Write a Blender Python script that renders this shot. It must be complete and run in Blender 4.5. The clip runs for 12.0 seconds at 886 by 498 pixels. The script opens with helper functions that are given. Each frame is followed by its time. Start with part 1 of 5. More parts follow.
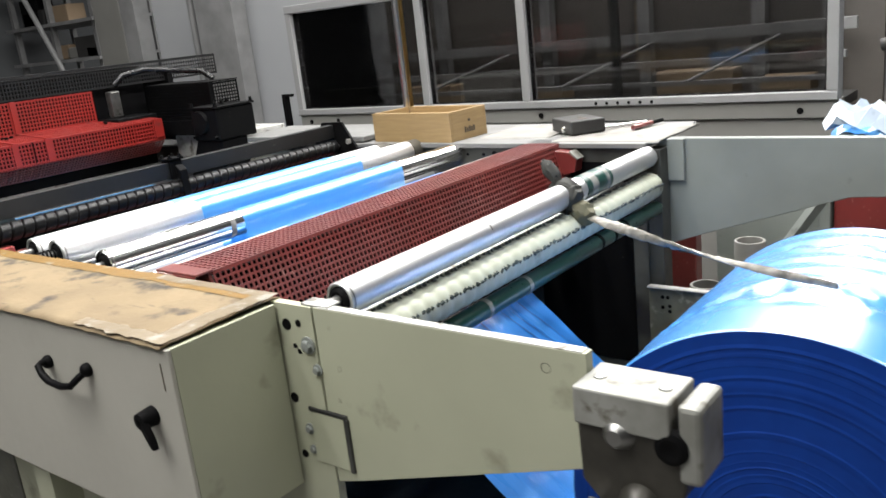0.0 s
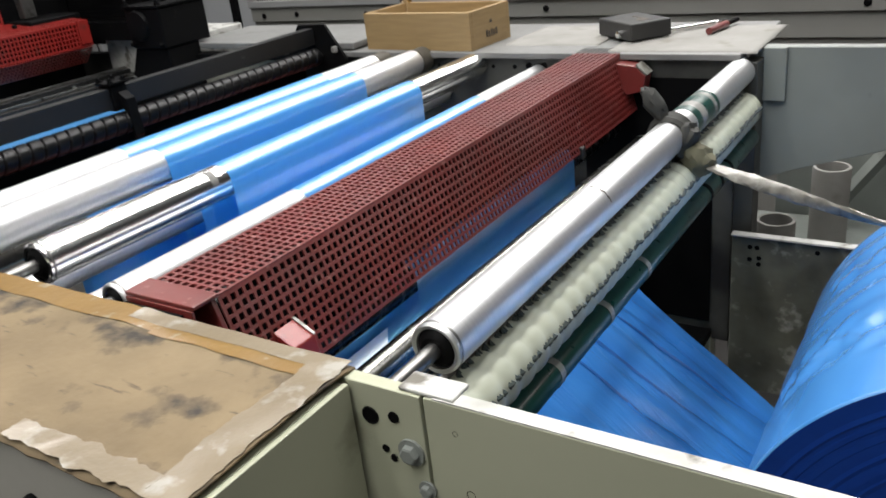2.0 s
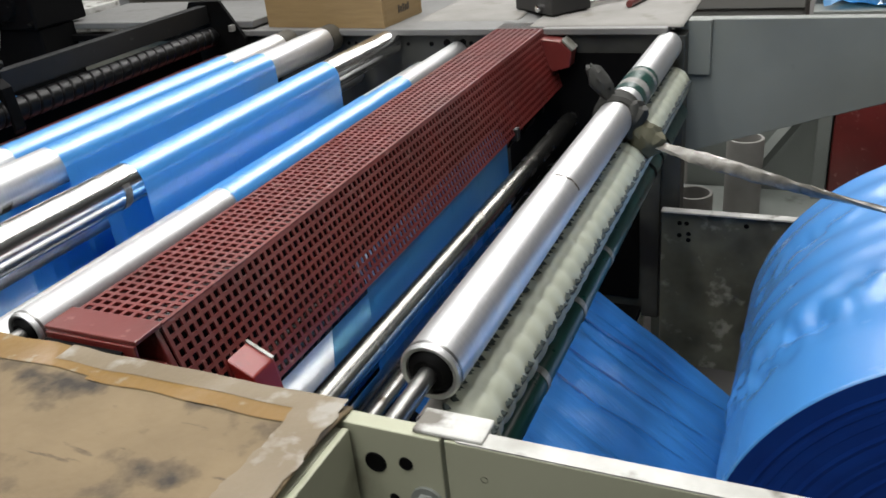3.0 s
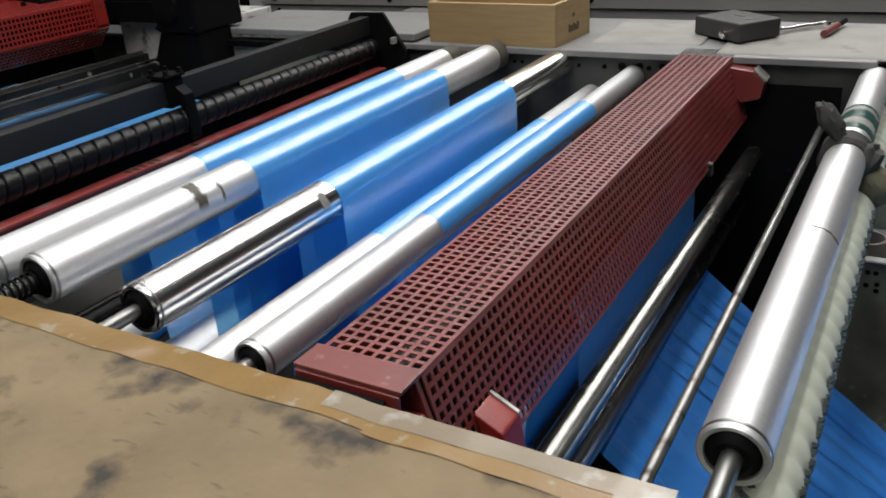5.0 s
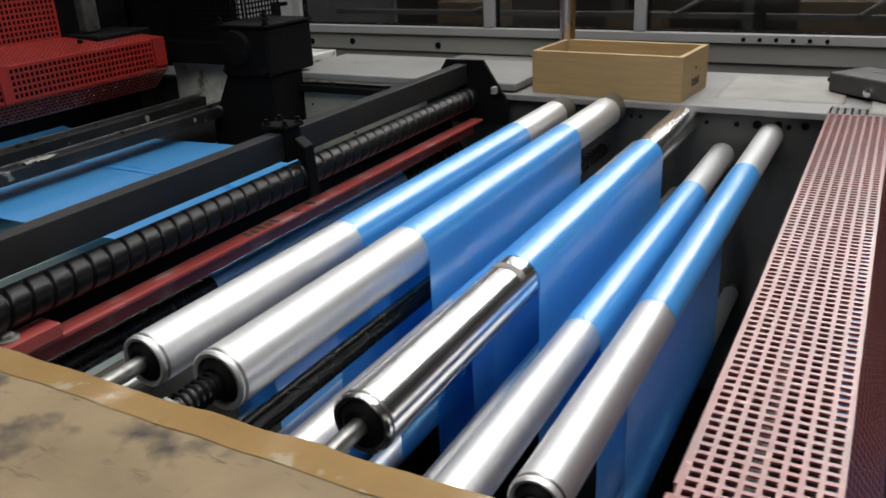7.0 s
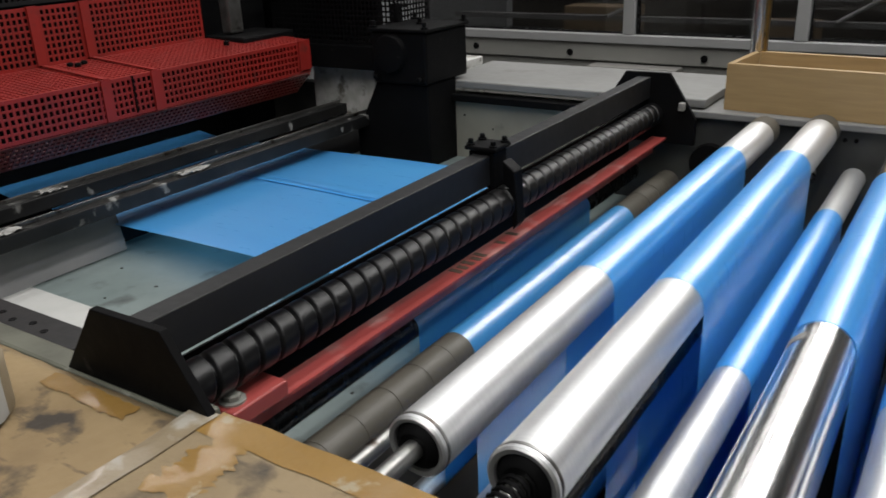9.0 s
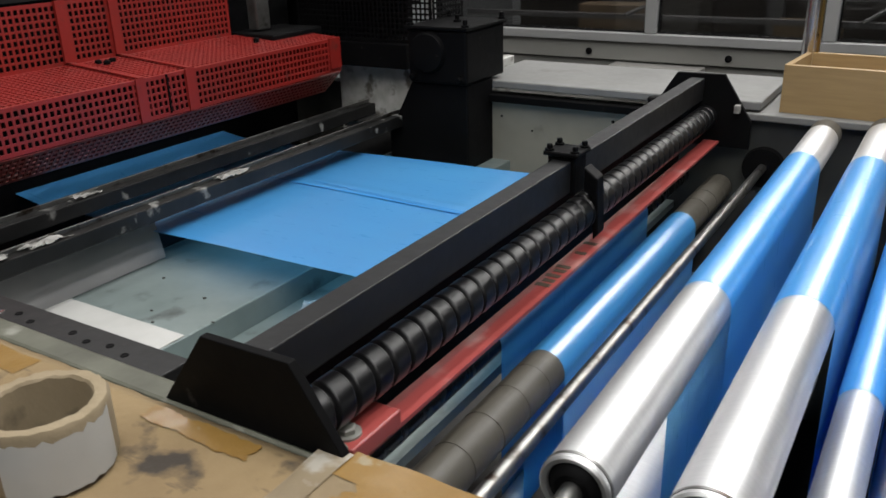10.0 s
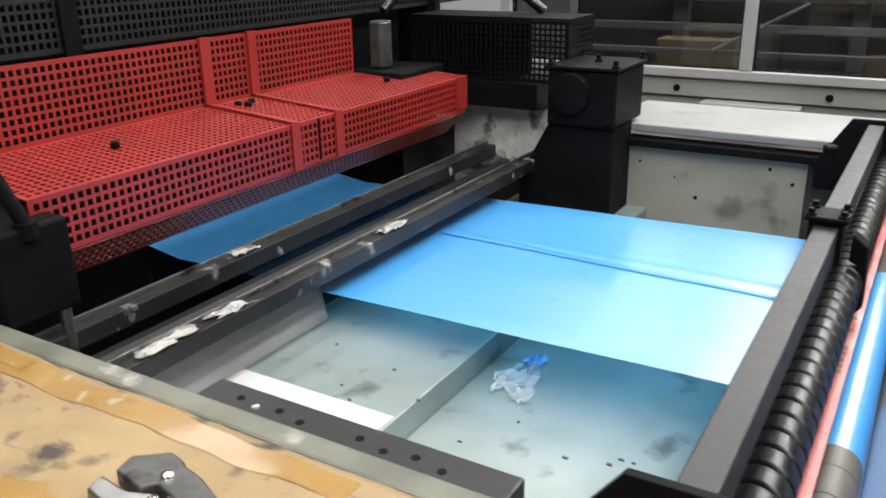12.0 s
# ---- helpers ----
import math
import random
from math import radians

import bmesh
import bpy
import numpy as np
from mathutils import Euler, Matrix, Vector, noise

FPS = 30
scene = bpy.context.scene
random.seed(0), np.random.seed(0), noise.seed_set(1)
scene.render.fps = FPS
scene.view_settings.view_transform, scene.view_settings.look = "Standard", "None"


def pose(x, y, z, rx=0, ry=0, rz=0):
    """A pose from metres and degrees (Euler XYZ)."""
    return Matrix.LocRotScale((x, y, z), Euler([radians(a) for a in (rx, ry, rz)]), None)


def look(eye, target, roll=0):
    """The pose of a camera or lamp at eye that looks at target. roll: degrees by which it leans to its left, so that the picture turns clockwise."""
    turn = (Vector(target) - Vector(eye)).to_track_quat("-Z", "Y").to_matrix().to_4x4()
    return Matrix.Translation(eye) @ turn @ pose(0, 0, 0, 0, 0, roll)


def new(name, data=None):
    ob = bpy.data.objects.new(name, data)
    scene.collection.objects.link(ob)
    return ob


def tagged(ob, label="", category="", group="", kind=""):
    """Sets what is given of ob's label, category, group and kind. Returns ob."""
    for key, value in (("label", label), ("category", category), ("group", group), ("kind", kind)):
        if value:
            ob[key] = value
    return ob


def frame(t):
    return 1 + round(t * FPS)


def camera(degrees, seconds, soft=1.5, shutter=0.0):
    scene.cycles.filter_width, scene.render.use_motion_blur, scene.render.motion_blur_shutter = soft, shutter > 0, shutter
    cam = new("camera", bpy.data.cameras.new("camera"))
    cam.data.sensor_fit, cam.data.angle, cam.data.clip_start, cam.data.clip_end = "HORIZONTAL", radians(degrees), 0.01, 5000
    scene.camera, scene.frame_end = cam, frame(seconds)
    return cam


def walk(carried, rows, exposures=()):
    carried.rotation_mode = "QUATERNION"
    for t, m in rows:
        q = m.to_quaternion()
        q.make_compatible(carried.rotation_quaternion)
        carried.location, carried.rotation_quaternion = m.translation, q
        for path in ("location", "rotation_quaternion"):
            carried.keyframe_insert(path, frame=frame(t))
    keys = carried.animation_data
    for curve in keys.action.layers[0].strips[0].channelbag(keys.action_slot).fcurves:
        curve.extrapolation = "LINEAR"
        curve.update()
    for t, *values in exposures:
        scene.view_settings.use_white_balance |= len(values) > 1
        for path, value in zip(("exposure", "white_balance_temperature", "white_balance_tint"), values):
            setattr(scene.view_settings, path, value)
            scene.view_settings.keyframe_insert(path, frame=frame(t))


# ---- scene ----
cam = camera(56.38, 12.0, soft=1.6, shutter=0.3)
PATH = [
    (0, (0.0212, -0.7536, 1.3708), (-1.1804, 0.7558, 0.8435), -6.36),
    (0.5, (-0.1444, -0.7197, 1.4124), (-1.3223, 0.7904, 0.8359), -7.67),
    (1, (-0.2744, -0.6525, 1.4224), (-1.4705, 0.8456, 0.8522), -7.31),
    (1.5, (-0.3917, -0.5330, 1.4152), (-1.5316, 0.9824, 0.7796), -8.04),
    (2, (-0.4708, -0.4589, 1.3865), (-1.5162, 1.0464, 0.5859), -6.76),
    (2.5, (-0.5368, -0.4186, 1.3814), (-1.4146, 1.1562, 0.5157), -6.12),
    (3, (-0.6105, -0.4139, 1.3822), (-1.3993, 1.1987, 0.5005), -6.01),
    (3.2, (-0.6478, -0.4110, 1.3751), (-1.4205, 1.2067, 0.4886), -5.42),
    (5, (-0.8123, -0.4218, 1.3974), (-1.7667, 1.1204, 0.5543), -4.65),
    (5.5, (-0.8462, -0.4031, 1.4294), (-1.8488, 1.1275, 0.6220), -4.82),
    (6, (-0.9228, -0.3872, 1.4139), (-1.9511, 1.1404, 0.6334), -3.38),
    (6.5, (-1.0326, -0.4071, 1.4141), (-1.9761, 1.1832, 0.6522), -3.15),
    (6.7, (-1.0896, -0.4091, 1.3939), (-2.0034, 1.2045, 0.6448), -2.98),
    (8.3, (-1.3587, -0.4240, 1.3870), (-2.2801, 1.1734, 0.6131), -1.95),
    (8.5, (-1.3860, -0.4118, 1.3893), (-2.3332, 1.1719, 0.6181), -2.03),
    (9, (-1.4521, -0.3817, 1.3907), (-2.4843, 1.1619, 0.6478), -2.34),
    (9.5, (-1.5143, -0.3737, 1.3841), (-2.5870, 1.1343, 0.6258), -1.86),
    (10, (-1.6059, -0.3985, 1.3887), (-2.5929, 1.1708, 0.6382), -1.75),
    (10.5, (-1.7013, -0.4372, 1.4014), (-2.6019, 1.1826, 0.6495), -2.24),
    (11, (-1.7702, -0.4662, 1.4044), (-2.7024, 1.1494, 0.6826), -1.42),
    (11.5, (-1.8568, -0.4598, 1.3942), (-2.8179, 1.1393, 0.6737), -0.31),
    (12, (-1.9557, -0.4532, 1.4089), (-2.9295, 1.1487, 0.7121), -1.05),
]
EXPOSURES = [(0.0, 0.6), (0.8, 0.37), (1.6, 0.05), (2.4, -0.28), (5.0, -0.7), (8.5, -0.7), (9.2, -0.64), (10.0, -0.46), (11.0, 0.1), (12.0, 0.52)]
walk(cam, [(t, look(eye, target, roll)) for t, eye, target, roll in PATH], EXPOSURES)
# ---- end of the walk ----

# ---- world, lamps, exposure ----
world = bpy.data.worlds.new("hall_air")
world.use_nodes = True
scene.world = world
world.node_tree.nodes["Background"].inputs[0].default_value = (0.80, 0.88, 1.0, 1)
world.node_tree.nodes["Background"].inputs[1].default_value = 0.02
scene.view_settings.exposure = 0.0


def tube_lamp(x, y, z, length, width, watts, turn=0.0, colour=(1.0, 0.985, 0.965)):
    """One ceiling row of fluorescent tubes, or an added fill lamp."""
    data = bpy.data.lights.new("ceiling_tube_or_fill", "AREA")
    data.shape, data.size, data.size_y = "RECTANGLE", width, length
    data.energy, data.color = watts, colour
    ob = new("ceiling_tube_or_fill", data)
    ob.matrix_world = pose(x, y, z, 0, 0, turn)
    return ob


# Rows at x -4.1 and -5.6 are added fill for outlet film and background.
for lamp_x, lamp_y, long, watts in ((-4.1, 3.4, 12.4, 70), (-2.9, 3.4, 12.4, 100), (-1.9, 3.4, 12.4, 205), (-1.05, 3.4, 12.4, 275), (-0.3, 3.4, 12.4, 116), (1.2, 0.2, 3.0, 30), (-5.6, 2.3, 1.6, 28)):
    tube_lamp(lamp_x, lamp_y, 3.7, long, 0.24, watts)

# ---- materials ----


def material(name, base, rough=0.5, metal=0.0, second=None, scale=8.0, amount=0.5, bump=0.0, bump_scale=60.0,
             stretch=(1, 1, 1), spot=None, spot_scale=5.0, spot_low=0.58, spot_high=0.68, coat=0.0, spread=0.08, sheen_rough=0.1, spec=0.5, streak=None, bump_depth=0.002, coat_ior=1.5):
    """Paint, metal, plastic or card: two scales of noise in colour and gloss, fine relief, and stains of their own shape."""
    mat = bpy.data.materials.new(name)
    mat.use_nodes = True
    tree = mat.node_tree
    bsdf = tree.nodes["Principled BSDF"]
    add, link = tree.nodes.new, tree.links.new
    coord, mapping = add("ShaderNodeTexCoord"), add("ShaderNodeMapping")
    mapping.inputs["Scale"].default_value = stretch
    link(coord.outputs["Object"], mapping.inputs["Vector"])
    coarse, fine = add("ShaderNodeTexNoise"), add("ShaderNodeTexNoise")
    coarse.inputs["Scale"].default_value, coarse.inputs["Detail"].default_value = scale, 6
    fine.inputs["Scale"].default_value, fine.inputs["Detail"].default_value = bump_scale, 4
    for node in (coarse, fine):
        link(mapping.outputs[0], node.inputs["Vector"])
    second = second or tuple(c * 0.8 for c in base)
    ramp = add("ShaderNodeMapRange")
    ramp.inputs[1].default_value, ramp.inputs[2].default_value, ramp.inputs[4].default_value = 0.35, 0.7, amount
    link(coarse.outputs["Fac"], ramp.inputs[0])
    mix = add("ShaderNodeMix")
    mix.data_type = "RGBA"
    mix.inputs["A"].default_value, mix.inputs["B"].default_value = (*base, 1), (*second, 1)
    link(ramp.outputs[0], mix.inputs["Factor"])
    colour = mix.outputs["Result"]
    if spot:
        stain, edge = add("ShaderNodeTexNoise"), add("ShaderNodeMapRange")
        stain.inputs["Scale"].default_value, stain.inputs["Detail"].default_value = spot_scale, 8
        edge.inputs[1].default_value, edge.inputs[2].default_value = spot_low, spot_high
        link(coord.outputs["Object"], stain.inputs["Vector"])
        link(stain.outputs["Fac"], edge.inputs[0])
        over = add("ShaderNodeMix")
        over.data_type = "RGBA"
        over.inputs["B"].default_value = (*spot, 1)
        link(edge.outputs[0], over.inputs["Factor"])
        link(colour, over.inputs["A"])
        colour = over.outputs["Result"]
    if streak:
        slant, lines, cut, over = add("ShaderNodeMapping"), add("ShaderNodeTexNoise"), add("ShaderNodeMapRange"), add("ShaderNodeMix")
        slant.inputs["Rotation"].default_value, slant.inputs["Scale"].default_value = (0, 0, radians(28)), (14, 60, 14)
        lines.inputs["Scale"].default_value, lines.inputs["Detail"].default_value = 1.6, 5
        cut.inputs[1].default_value, cut.inputs[2].default_value, cut.inputs[4].default_value = 0.64, 0.74, 0.8
        over.data_type = "RGBA"
        over.inputs["B"].default_value = (*streak, 1)
        link(coord.outputs["Object"], slant.inputs["Vector"])
        link(slant.outputs[0], lines.inputs["Vector"])
        link(lines.outputs["Fac"], cut.inputs[0])
        link(cut.outputs[0], over.inputs["Factor"])
        link(colour, over.inputs["A"])
        colour = over.outputs["Result"]
    link(colour, bsdf.inputs["Base Color"])
    gloss = add("ShaderNodeMapRange")
    gloss.inputs[3].default_value, gloss.inputs[4].default_value = max(rough - spread, 0.02), rough + spread
    link(fine.outputs["Fac"], gloss.inputs[0])
    link(gloss.outputs[0], bsdf.inputs["Roughness"])
    bsdf.inputs["Metallic"].default_value = metal
    bsdf.inputs["Coat Weight"].default_value, bsdf.inputs["Coat Roughness"].default_value = coat, sheen_rough
    bsdf.inputs["Specular IOR Level"].default_value = spec
    bsdf.inputs["Coat IOR"].default_value = coat_ior
    if bump:
        relief = add("ShaderNodeBump")
        relief.inputs["Strength"].default_value, relief.inputs["Distance"].default_value = bump, bump_depth
        link(fine.outputs["Fac"], relief.inputs["Height"])
        link(relief.outputs[0], bsdf.inputs["Normal"])
    return mat


CREAM = material("cream_paint", (0.374, 0.3825, 0.2805), 0.45, second=(0.2975, 0.306, 0.221), scale=3, amount=0.8, bump=0.15, spot=(0.10, 0.095, 0.06), spot_scale=9, spot_low=0.62, spot_high=0.78)
PALE = material("pale_grey_paint", (0.2, 0.216, 0.2), 0.45, second=(0.144, 0.156, 0.144), scale=4, amount=0.8, bump=0.12, spot=(0.07, 0.072, 0.066), spot_scale=12, spot_low=0.66, spot_high=0.78)
CARD = material("stained_cardboard", (0.192, 0.142, 0.079), 0.8, second=(0.125, 0.09, 0.048), scale=9, amount=0.9, bump=0.4, bump_scale=120, spot=(0.032, 0.026, 0.02), spot_scale=15, spot_low=0.545, spot_high=0.68, streak=(0.06, 0.047, 0.03))
CARD_OLD = material("oil_stained_cardboard", (0.215, 0.152, 0.075), 0.8, second=(0.14, 0.094, 0.044), scale=9, amount=0.9, bump=0.4, bump_scale=120, spot=(0.03, 0.023, 0.016), spot_scale=21, spot_low=0.555, spot_high=0.67, streak=(0.06, 0.043, 0.026))
RAIL_BLACK = material("rubbed_black_rail_paint", (0.006, 0.006, 0.006), 0.4, second=(0.02, 0.02, 0.02), scale=9, amount=0.8, bump=0.2, spot=(0.20, 0.20, 0.19), spot_scale=22, spot_low=0.62, spot_high=0.70, spec=0.3)
BROWN_TAPE = material("brown_packing_tape", (0.20, 0.115, 0.027), 0.36, second=(0.14, 0.078, 0.019), scale=12, coat=0.2, bump=0.5, bump_scale=60, spot=(0.24, 0.20, 0.13), spot_scale=40, spot_low=0.63, spot_high=0.7)
CLEAR_TAPE = material("clear_packing_tape", (0.20, 0.16, 0.105), 0.32, second=(0.14, 0.105, 0.062), scale=14, bump=0.8, bump_scale=40, coat=0.35, spot=(0.30, 0.28, 0.24), spot_scale=32, spot_low=0.55, spot_high=0.66)
ALU = material("brushed_aluminium", (0.72, 0.725, 0.73), 0.45, 0.95, second=(0.62, 0.625, 0.63), scale=30, stretch=(1, 12, 1), bump=0.12, bump_scale=250, spread=0.08)
CHROME = material("polished_chrome", (0.92, 0.92, 0.91), 0.21, 1.0, second=(0.80, 0.79, 0.77), scale=6, stretch=(1, 3, 1), spread=0.03)
DULL_CHROME = material("dull_oily_chrome", (0.34, 0.335, 0.31), 0.26, 1.0, second=(0.26, 0.255, 0.235), scale=9, stretch=(1, 0.3, 1), amount=0.6, spread=0.05)
STEEL = material("worn_steel", (0.30, 0.30, 0.29), 0.36, 1.0, second=(0.15, 0.145, 0.14), scale=30, bump=0.15, spot=(0.07, 0.055, 0.045), spot_scale=30)
BLUE_FILM = material("blue_plastic_film", (0.085, 0.45, 0.96), 0.30, second=(0.065, 0.385, 0.92), scale=5, stretch=(1, 6, 1), bump=0.08, bump_scale=25, coat=1.0, sheen_rough=0.29, coat_ior=3.6)
BLUE_ROLL = material("wound_blue_film", (0.075, 0.30, 0.72), 0.24, second=(0.045, 0.24, 0.66), scale=6, stretch=(3, 1, 3), bump=0.2, bump_scale=18, coat=1.0, sheen_rough=0.26, coat_ior=2.6)
RED = material("dark_red_paint", (0.16, 0.021, 0.018), 0.36, second=(0.09, 0.014, 0.012), scale=9, amount=0.8, spot=(0.30, 0.15, 0.13), spot_scale=60, spot_low=0.63, spot_high=0.75, bump=0.15, coat=0.8, sheen_rough=0.32)
BRIGHT_RED = material("bright_red_paint", (0.22, 0.01056, 0.00704), 0.40, second=(0.1584, 0.0088, 0.00616), scale=9, amount=0.8, spot=(0.08, 0.02, 0.015), spot_scale=35, spot_low=0.60, spot_high=0.78, bump=0.15, spec=0.6, coat=0.5, sheen_rough=0.3)
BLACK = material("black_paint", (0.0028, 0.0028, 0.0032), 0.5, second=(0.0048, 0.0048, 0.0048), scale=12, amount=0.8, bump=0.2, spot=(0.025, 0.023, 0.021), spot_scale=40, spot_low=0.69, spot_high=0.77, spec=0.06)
RUBBER = material("black_rubber", (0.005, 0.005, 0.0055), 0.26, second=(0.010, 0.010, 0.010), scale=20, bump=0.1, spec=0.35)
GREY_WRAP = material("grey_cloth_tape", (0.055, 0.05, 0.039), 0.5, second=(0.08, 0.073, 0.06), scale=25, bump=0.2)
NUB_SKIN = material("pale_green_rubber", (0.46, 0.48, 0.39), 0.5, second=(0.36, 0.39, 0.31), scale=14, bump=0.3, spot=(0.16, 0.15, 0.11), spot_scale=12, spot_low=0.62, spot_high=0.75)
NUB_DARK = material("dark_rubber_teeth", (0.035, 0.05, 0.05), 0.5)
GREEN = material("dark_green_rubber", (0.007, 0.045, 0.036), 0.3, second=(0.012, 0.03, 0.024), scale=18, bump=0.15)
WOOD = material("pale_pine_wood", (0.30, 0.205, 0.095), 0.55, second=(0.235, 0.155, 0.068), scale=7, stretch=(1.5, 1.5, 14), amount=0.8, bump=0.2, bump_scale=120)
INK = material("dark_ink", (0.06, 0.045, 0.03), 0.6)
WHITE = material("white_table_sheet", (0.175, 0.175, 0.17), 0.5, second=(0.125, 0.125, 0.12), scale=6, amount=0.8, spot=(0.08, 0.076, 0.068), spot_scale=9, spot_low=0.6, spot_high=0.76)
PAPER = material("soiled_paper", (0.235, 0.228, 0.212), 0.8, second=(0.165, 0.16, 0.147), scale=9, amount=0.8, bump=0.3, spot=(0.16, 0.15, 0.13), spot_scale=14, spot_low=0.6, spot_high=0.72)
FRAME_ALU = material("white_window_frame", (0.25, 0.25, 0.25), 0.4, second=(0.2, 0.2, 0.2), scale=6, bump=0.05)
PANEL = material("grey_white_panel", (0.2, 0.197, 0.183), 0.5, second=(0.15, 0.147, 0.136), scale=3, amount=0.6, bump=0.08)
TRAY = material("dull_sheet_metal", (0.225, 0.27, 0.265), 0.32, 0.3, second=(0.13, 0.165, 0.16), scale=5, amount=0.9, bump=0.06, spot=(0.06, 0.068, 0.066), spot_scale=13, spot_low=0.60, spot_high=0.74)
CONCRETE = material("factory_concrete", (0.12, 0.115, 0.11), 0.6, second=(0.08, 0.077, 0.074), scale=1.5, amount=0.8, bump=0.3, spot=(0.04, 0.04, 0.04), spot_scale=2.5)
WALL = material("grey_wall_paint", (0.34, 0.3485, 0.357), 0.65, second=(0.2805, 0.289, 0.2975), scale=1.2, amount=0.7, bump=0.1)
# Unseen hall walls and ceiling, kept dark to cut bounced light.
HALL = material("low_bounce_hall_paint", (0.10, 0.105, 0.11), 0.7, second=(0.07, 0.075, 0.08), scale=1.2, amount=0.7, bump=0.1)
DARK_IN = material("dark_machine_metal", (0.025, 0.025, 0.025), 0.55, second=(0.05, 0.048, 0.045), scale=4, amount=0.8, bump=0.2, spec=0.3)
TUBE_CARD = material("core_cardboard", (0.2312, 0.1836, 0.1156), 0.75, second=(0.17, 0.1292, 0.0748), scale=14, bump=0.3, bump_scale=150, spot=(0.06, 0.047, 0.03), spot_scale=18, spot_low=0.58, spot_high=0.7)
BRASS = material("tarnished_brass", (0.46, 0.30, 0.10), 0.3, 1.0, second=(0.30, 0.19, 0.07), scale=18)
CLOTH = material("dirty_grey_rag", (0.028, 0.028, 0.024), 0.8, second=(0.012, 0.012, 0.011), scale=20, bump=0.5, bump_scale=80)
WHITE_RAG = material("white_scrap_tape", (0.27, 0.265, 0.25), 0.55, second=(0.11, 0.107, 0.10), scale=40, amount=0.9, bump=0.5)

LEDGE = material("grimy_green_ledge_paint", (0.105, 0.107, 0.082), 0.45, second=(0.05, 0.05, 0.038), scale=14, amount=0.9, bump=0.25, spot=(0.22, 0.22, 0.19), spot_scale=22, spot_low=0.6, spot_high=0.7)
# Grime, with the shade inside the machine darkened into the same colour.
GRIME_SHADE = material("grimy_shaded_frame_paint", (0.062, 0.064, 0.055), 0.5, second=(0.018, 0.018, 0.017), scale=4, amount=0.9, bump=0.2, spot=(0.010, 0.010, 0.010), spot_scale=5, spot_low=0.42, spot_high=0.60)
CREAM_FRONT = material("greyed_cream_paint", (0.37, 0.36, 0.315), 0.5, second=(0.30, 0.29, 0.25), scale=2.5, amount=0.7, bump=0.12, spot=(0.22, 0.20, 0.15), spot_scale=6, spot_low=0.64, spot_high=0.8)
WORN_PALE = material("chipped_pale_paint", (0.27, 0.272, 0.25), 0.45, 0.2, second=(0.15, 0.15, 0.13), scale=18, amount=0.9, bump=0.25, spot=(0.10, 0.09, 0.07), spot_scale=30, spot_low=0.58, spot_high=0.68)
CHIPPED = material("chipped_white_edge", (0.50, 0.50, 0.48), 0.45, second=(0.30, 0.30, 0.27), scale=30, amount=0.9, bump=0.4, spot=(0.12, 0.11, 0.09), spot_scale=25, spot_low=0.55, spot_high=0.65)
OILY = material("oily_cast_iron", (0.03, 0.028, 0.023), 0.35, 0.4, second=(0.075, 0.07, 0.058), scale=14, amount=0.8, bump=0.4)
OILY_GREY = material("oily_grey_steel", (0.055, 0.053, 0.05), 0.36, 0.6, second=(0.10, 0.10, 0.095), scale=40, amount=0.9, bump=0.5, bump_scale=140, spot=(0.02, 0.018, 0.015), spot_scale=30)
BLUE_WRINKLED = material("wrinkled_blue_film", (0.06, 0.29, 0.78), 0.28, second=(0.03, 0.19, 0.60), scale=3, stretch=(0.9, 5, 0.9), amount=0.9, bump=1.0, bump_scale=2.6, bump_depth=0.02, coat=0.8, sheen_rough=0.2)
BEAM_BLACK = material("worn_black_beam_paint", (0.008, 0.008, 0.0085), 0.42, second=(0.013, 0.013, 0.013), scale=9, amount=0.8, bump=0.15, spot=(0.05, 0.048, 0.046), spot_scale=30, spot_low=0.68, spot_high=0.76, spec=0.34)
ROLL_FACE = material("wound_film_edge", (0.003, 0.026, 0.175), 0.45, second=(0.004, 0.036, 0.22), scale=30, amount=0.6, bump=0.15, bump_scale=90, spec=0.15)
BLUE_FOLD = material("doubled_blue_film", (0.03, 0.20, 0.50), 0.35, second=(0.05, 0.27, 0.60), scale=16)
OFF_WHITE = material("off_white_surface", (0.42, 0.42, 0.405), 0.45, second=(0.33, 0.33, 0.315), scale=12, amount=0.7, bump=0.05)
GREASY_CREAM = material("greasy_cream_paint", (0.215, 0.21, 0.18), 0.45, second=(0.15, 0.145, 0.12), scale=7, amount=0.9, bump=0.1, spot=(0.05, 0.047, 0.04), spot_scale=10, spot_low=0.6, spot_high=0.76)
# Dark blue for the shade in the inlet film's wrinkles.
CREASE_SHADE = material("crease_shade_blue", (0.012, 0.075, 0.27), 0.35, second=(0.02, 0.11, 0.34), scale=16)
WORN_RED = material("worn_red_bar_paint", (0.30, 0.055, 0.05), 0.38, second=(0.22, 0.035, 0.03), scale=7, amount=0.9, bump=0.15, spot=(0.42, 0.24, 0.22), spot_scale=12, spot_low=0.55, spot_high=0.72, coat=0.35, sheen_rough=0.3)
SPIRAL = material("black_spiral_rubber", (0.0025, 0.0025, 0.003), 0.33, second=(0.005, 0.005, 0.005), scale=20, bump=0.05, spec=0.28)
OLIVE_RAG = material("olive_rag", (0.10, 0.095, 0.058), 0.8, second=(0.045, 0.043, 0.027), scale=25, bump=0.5, bump_scale=80)


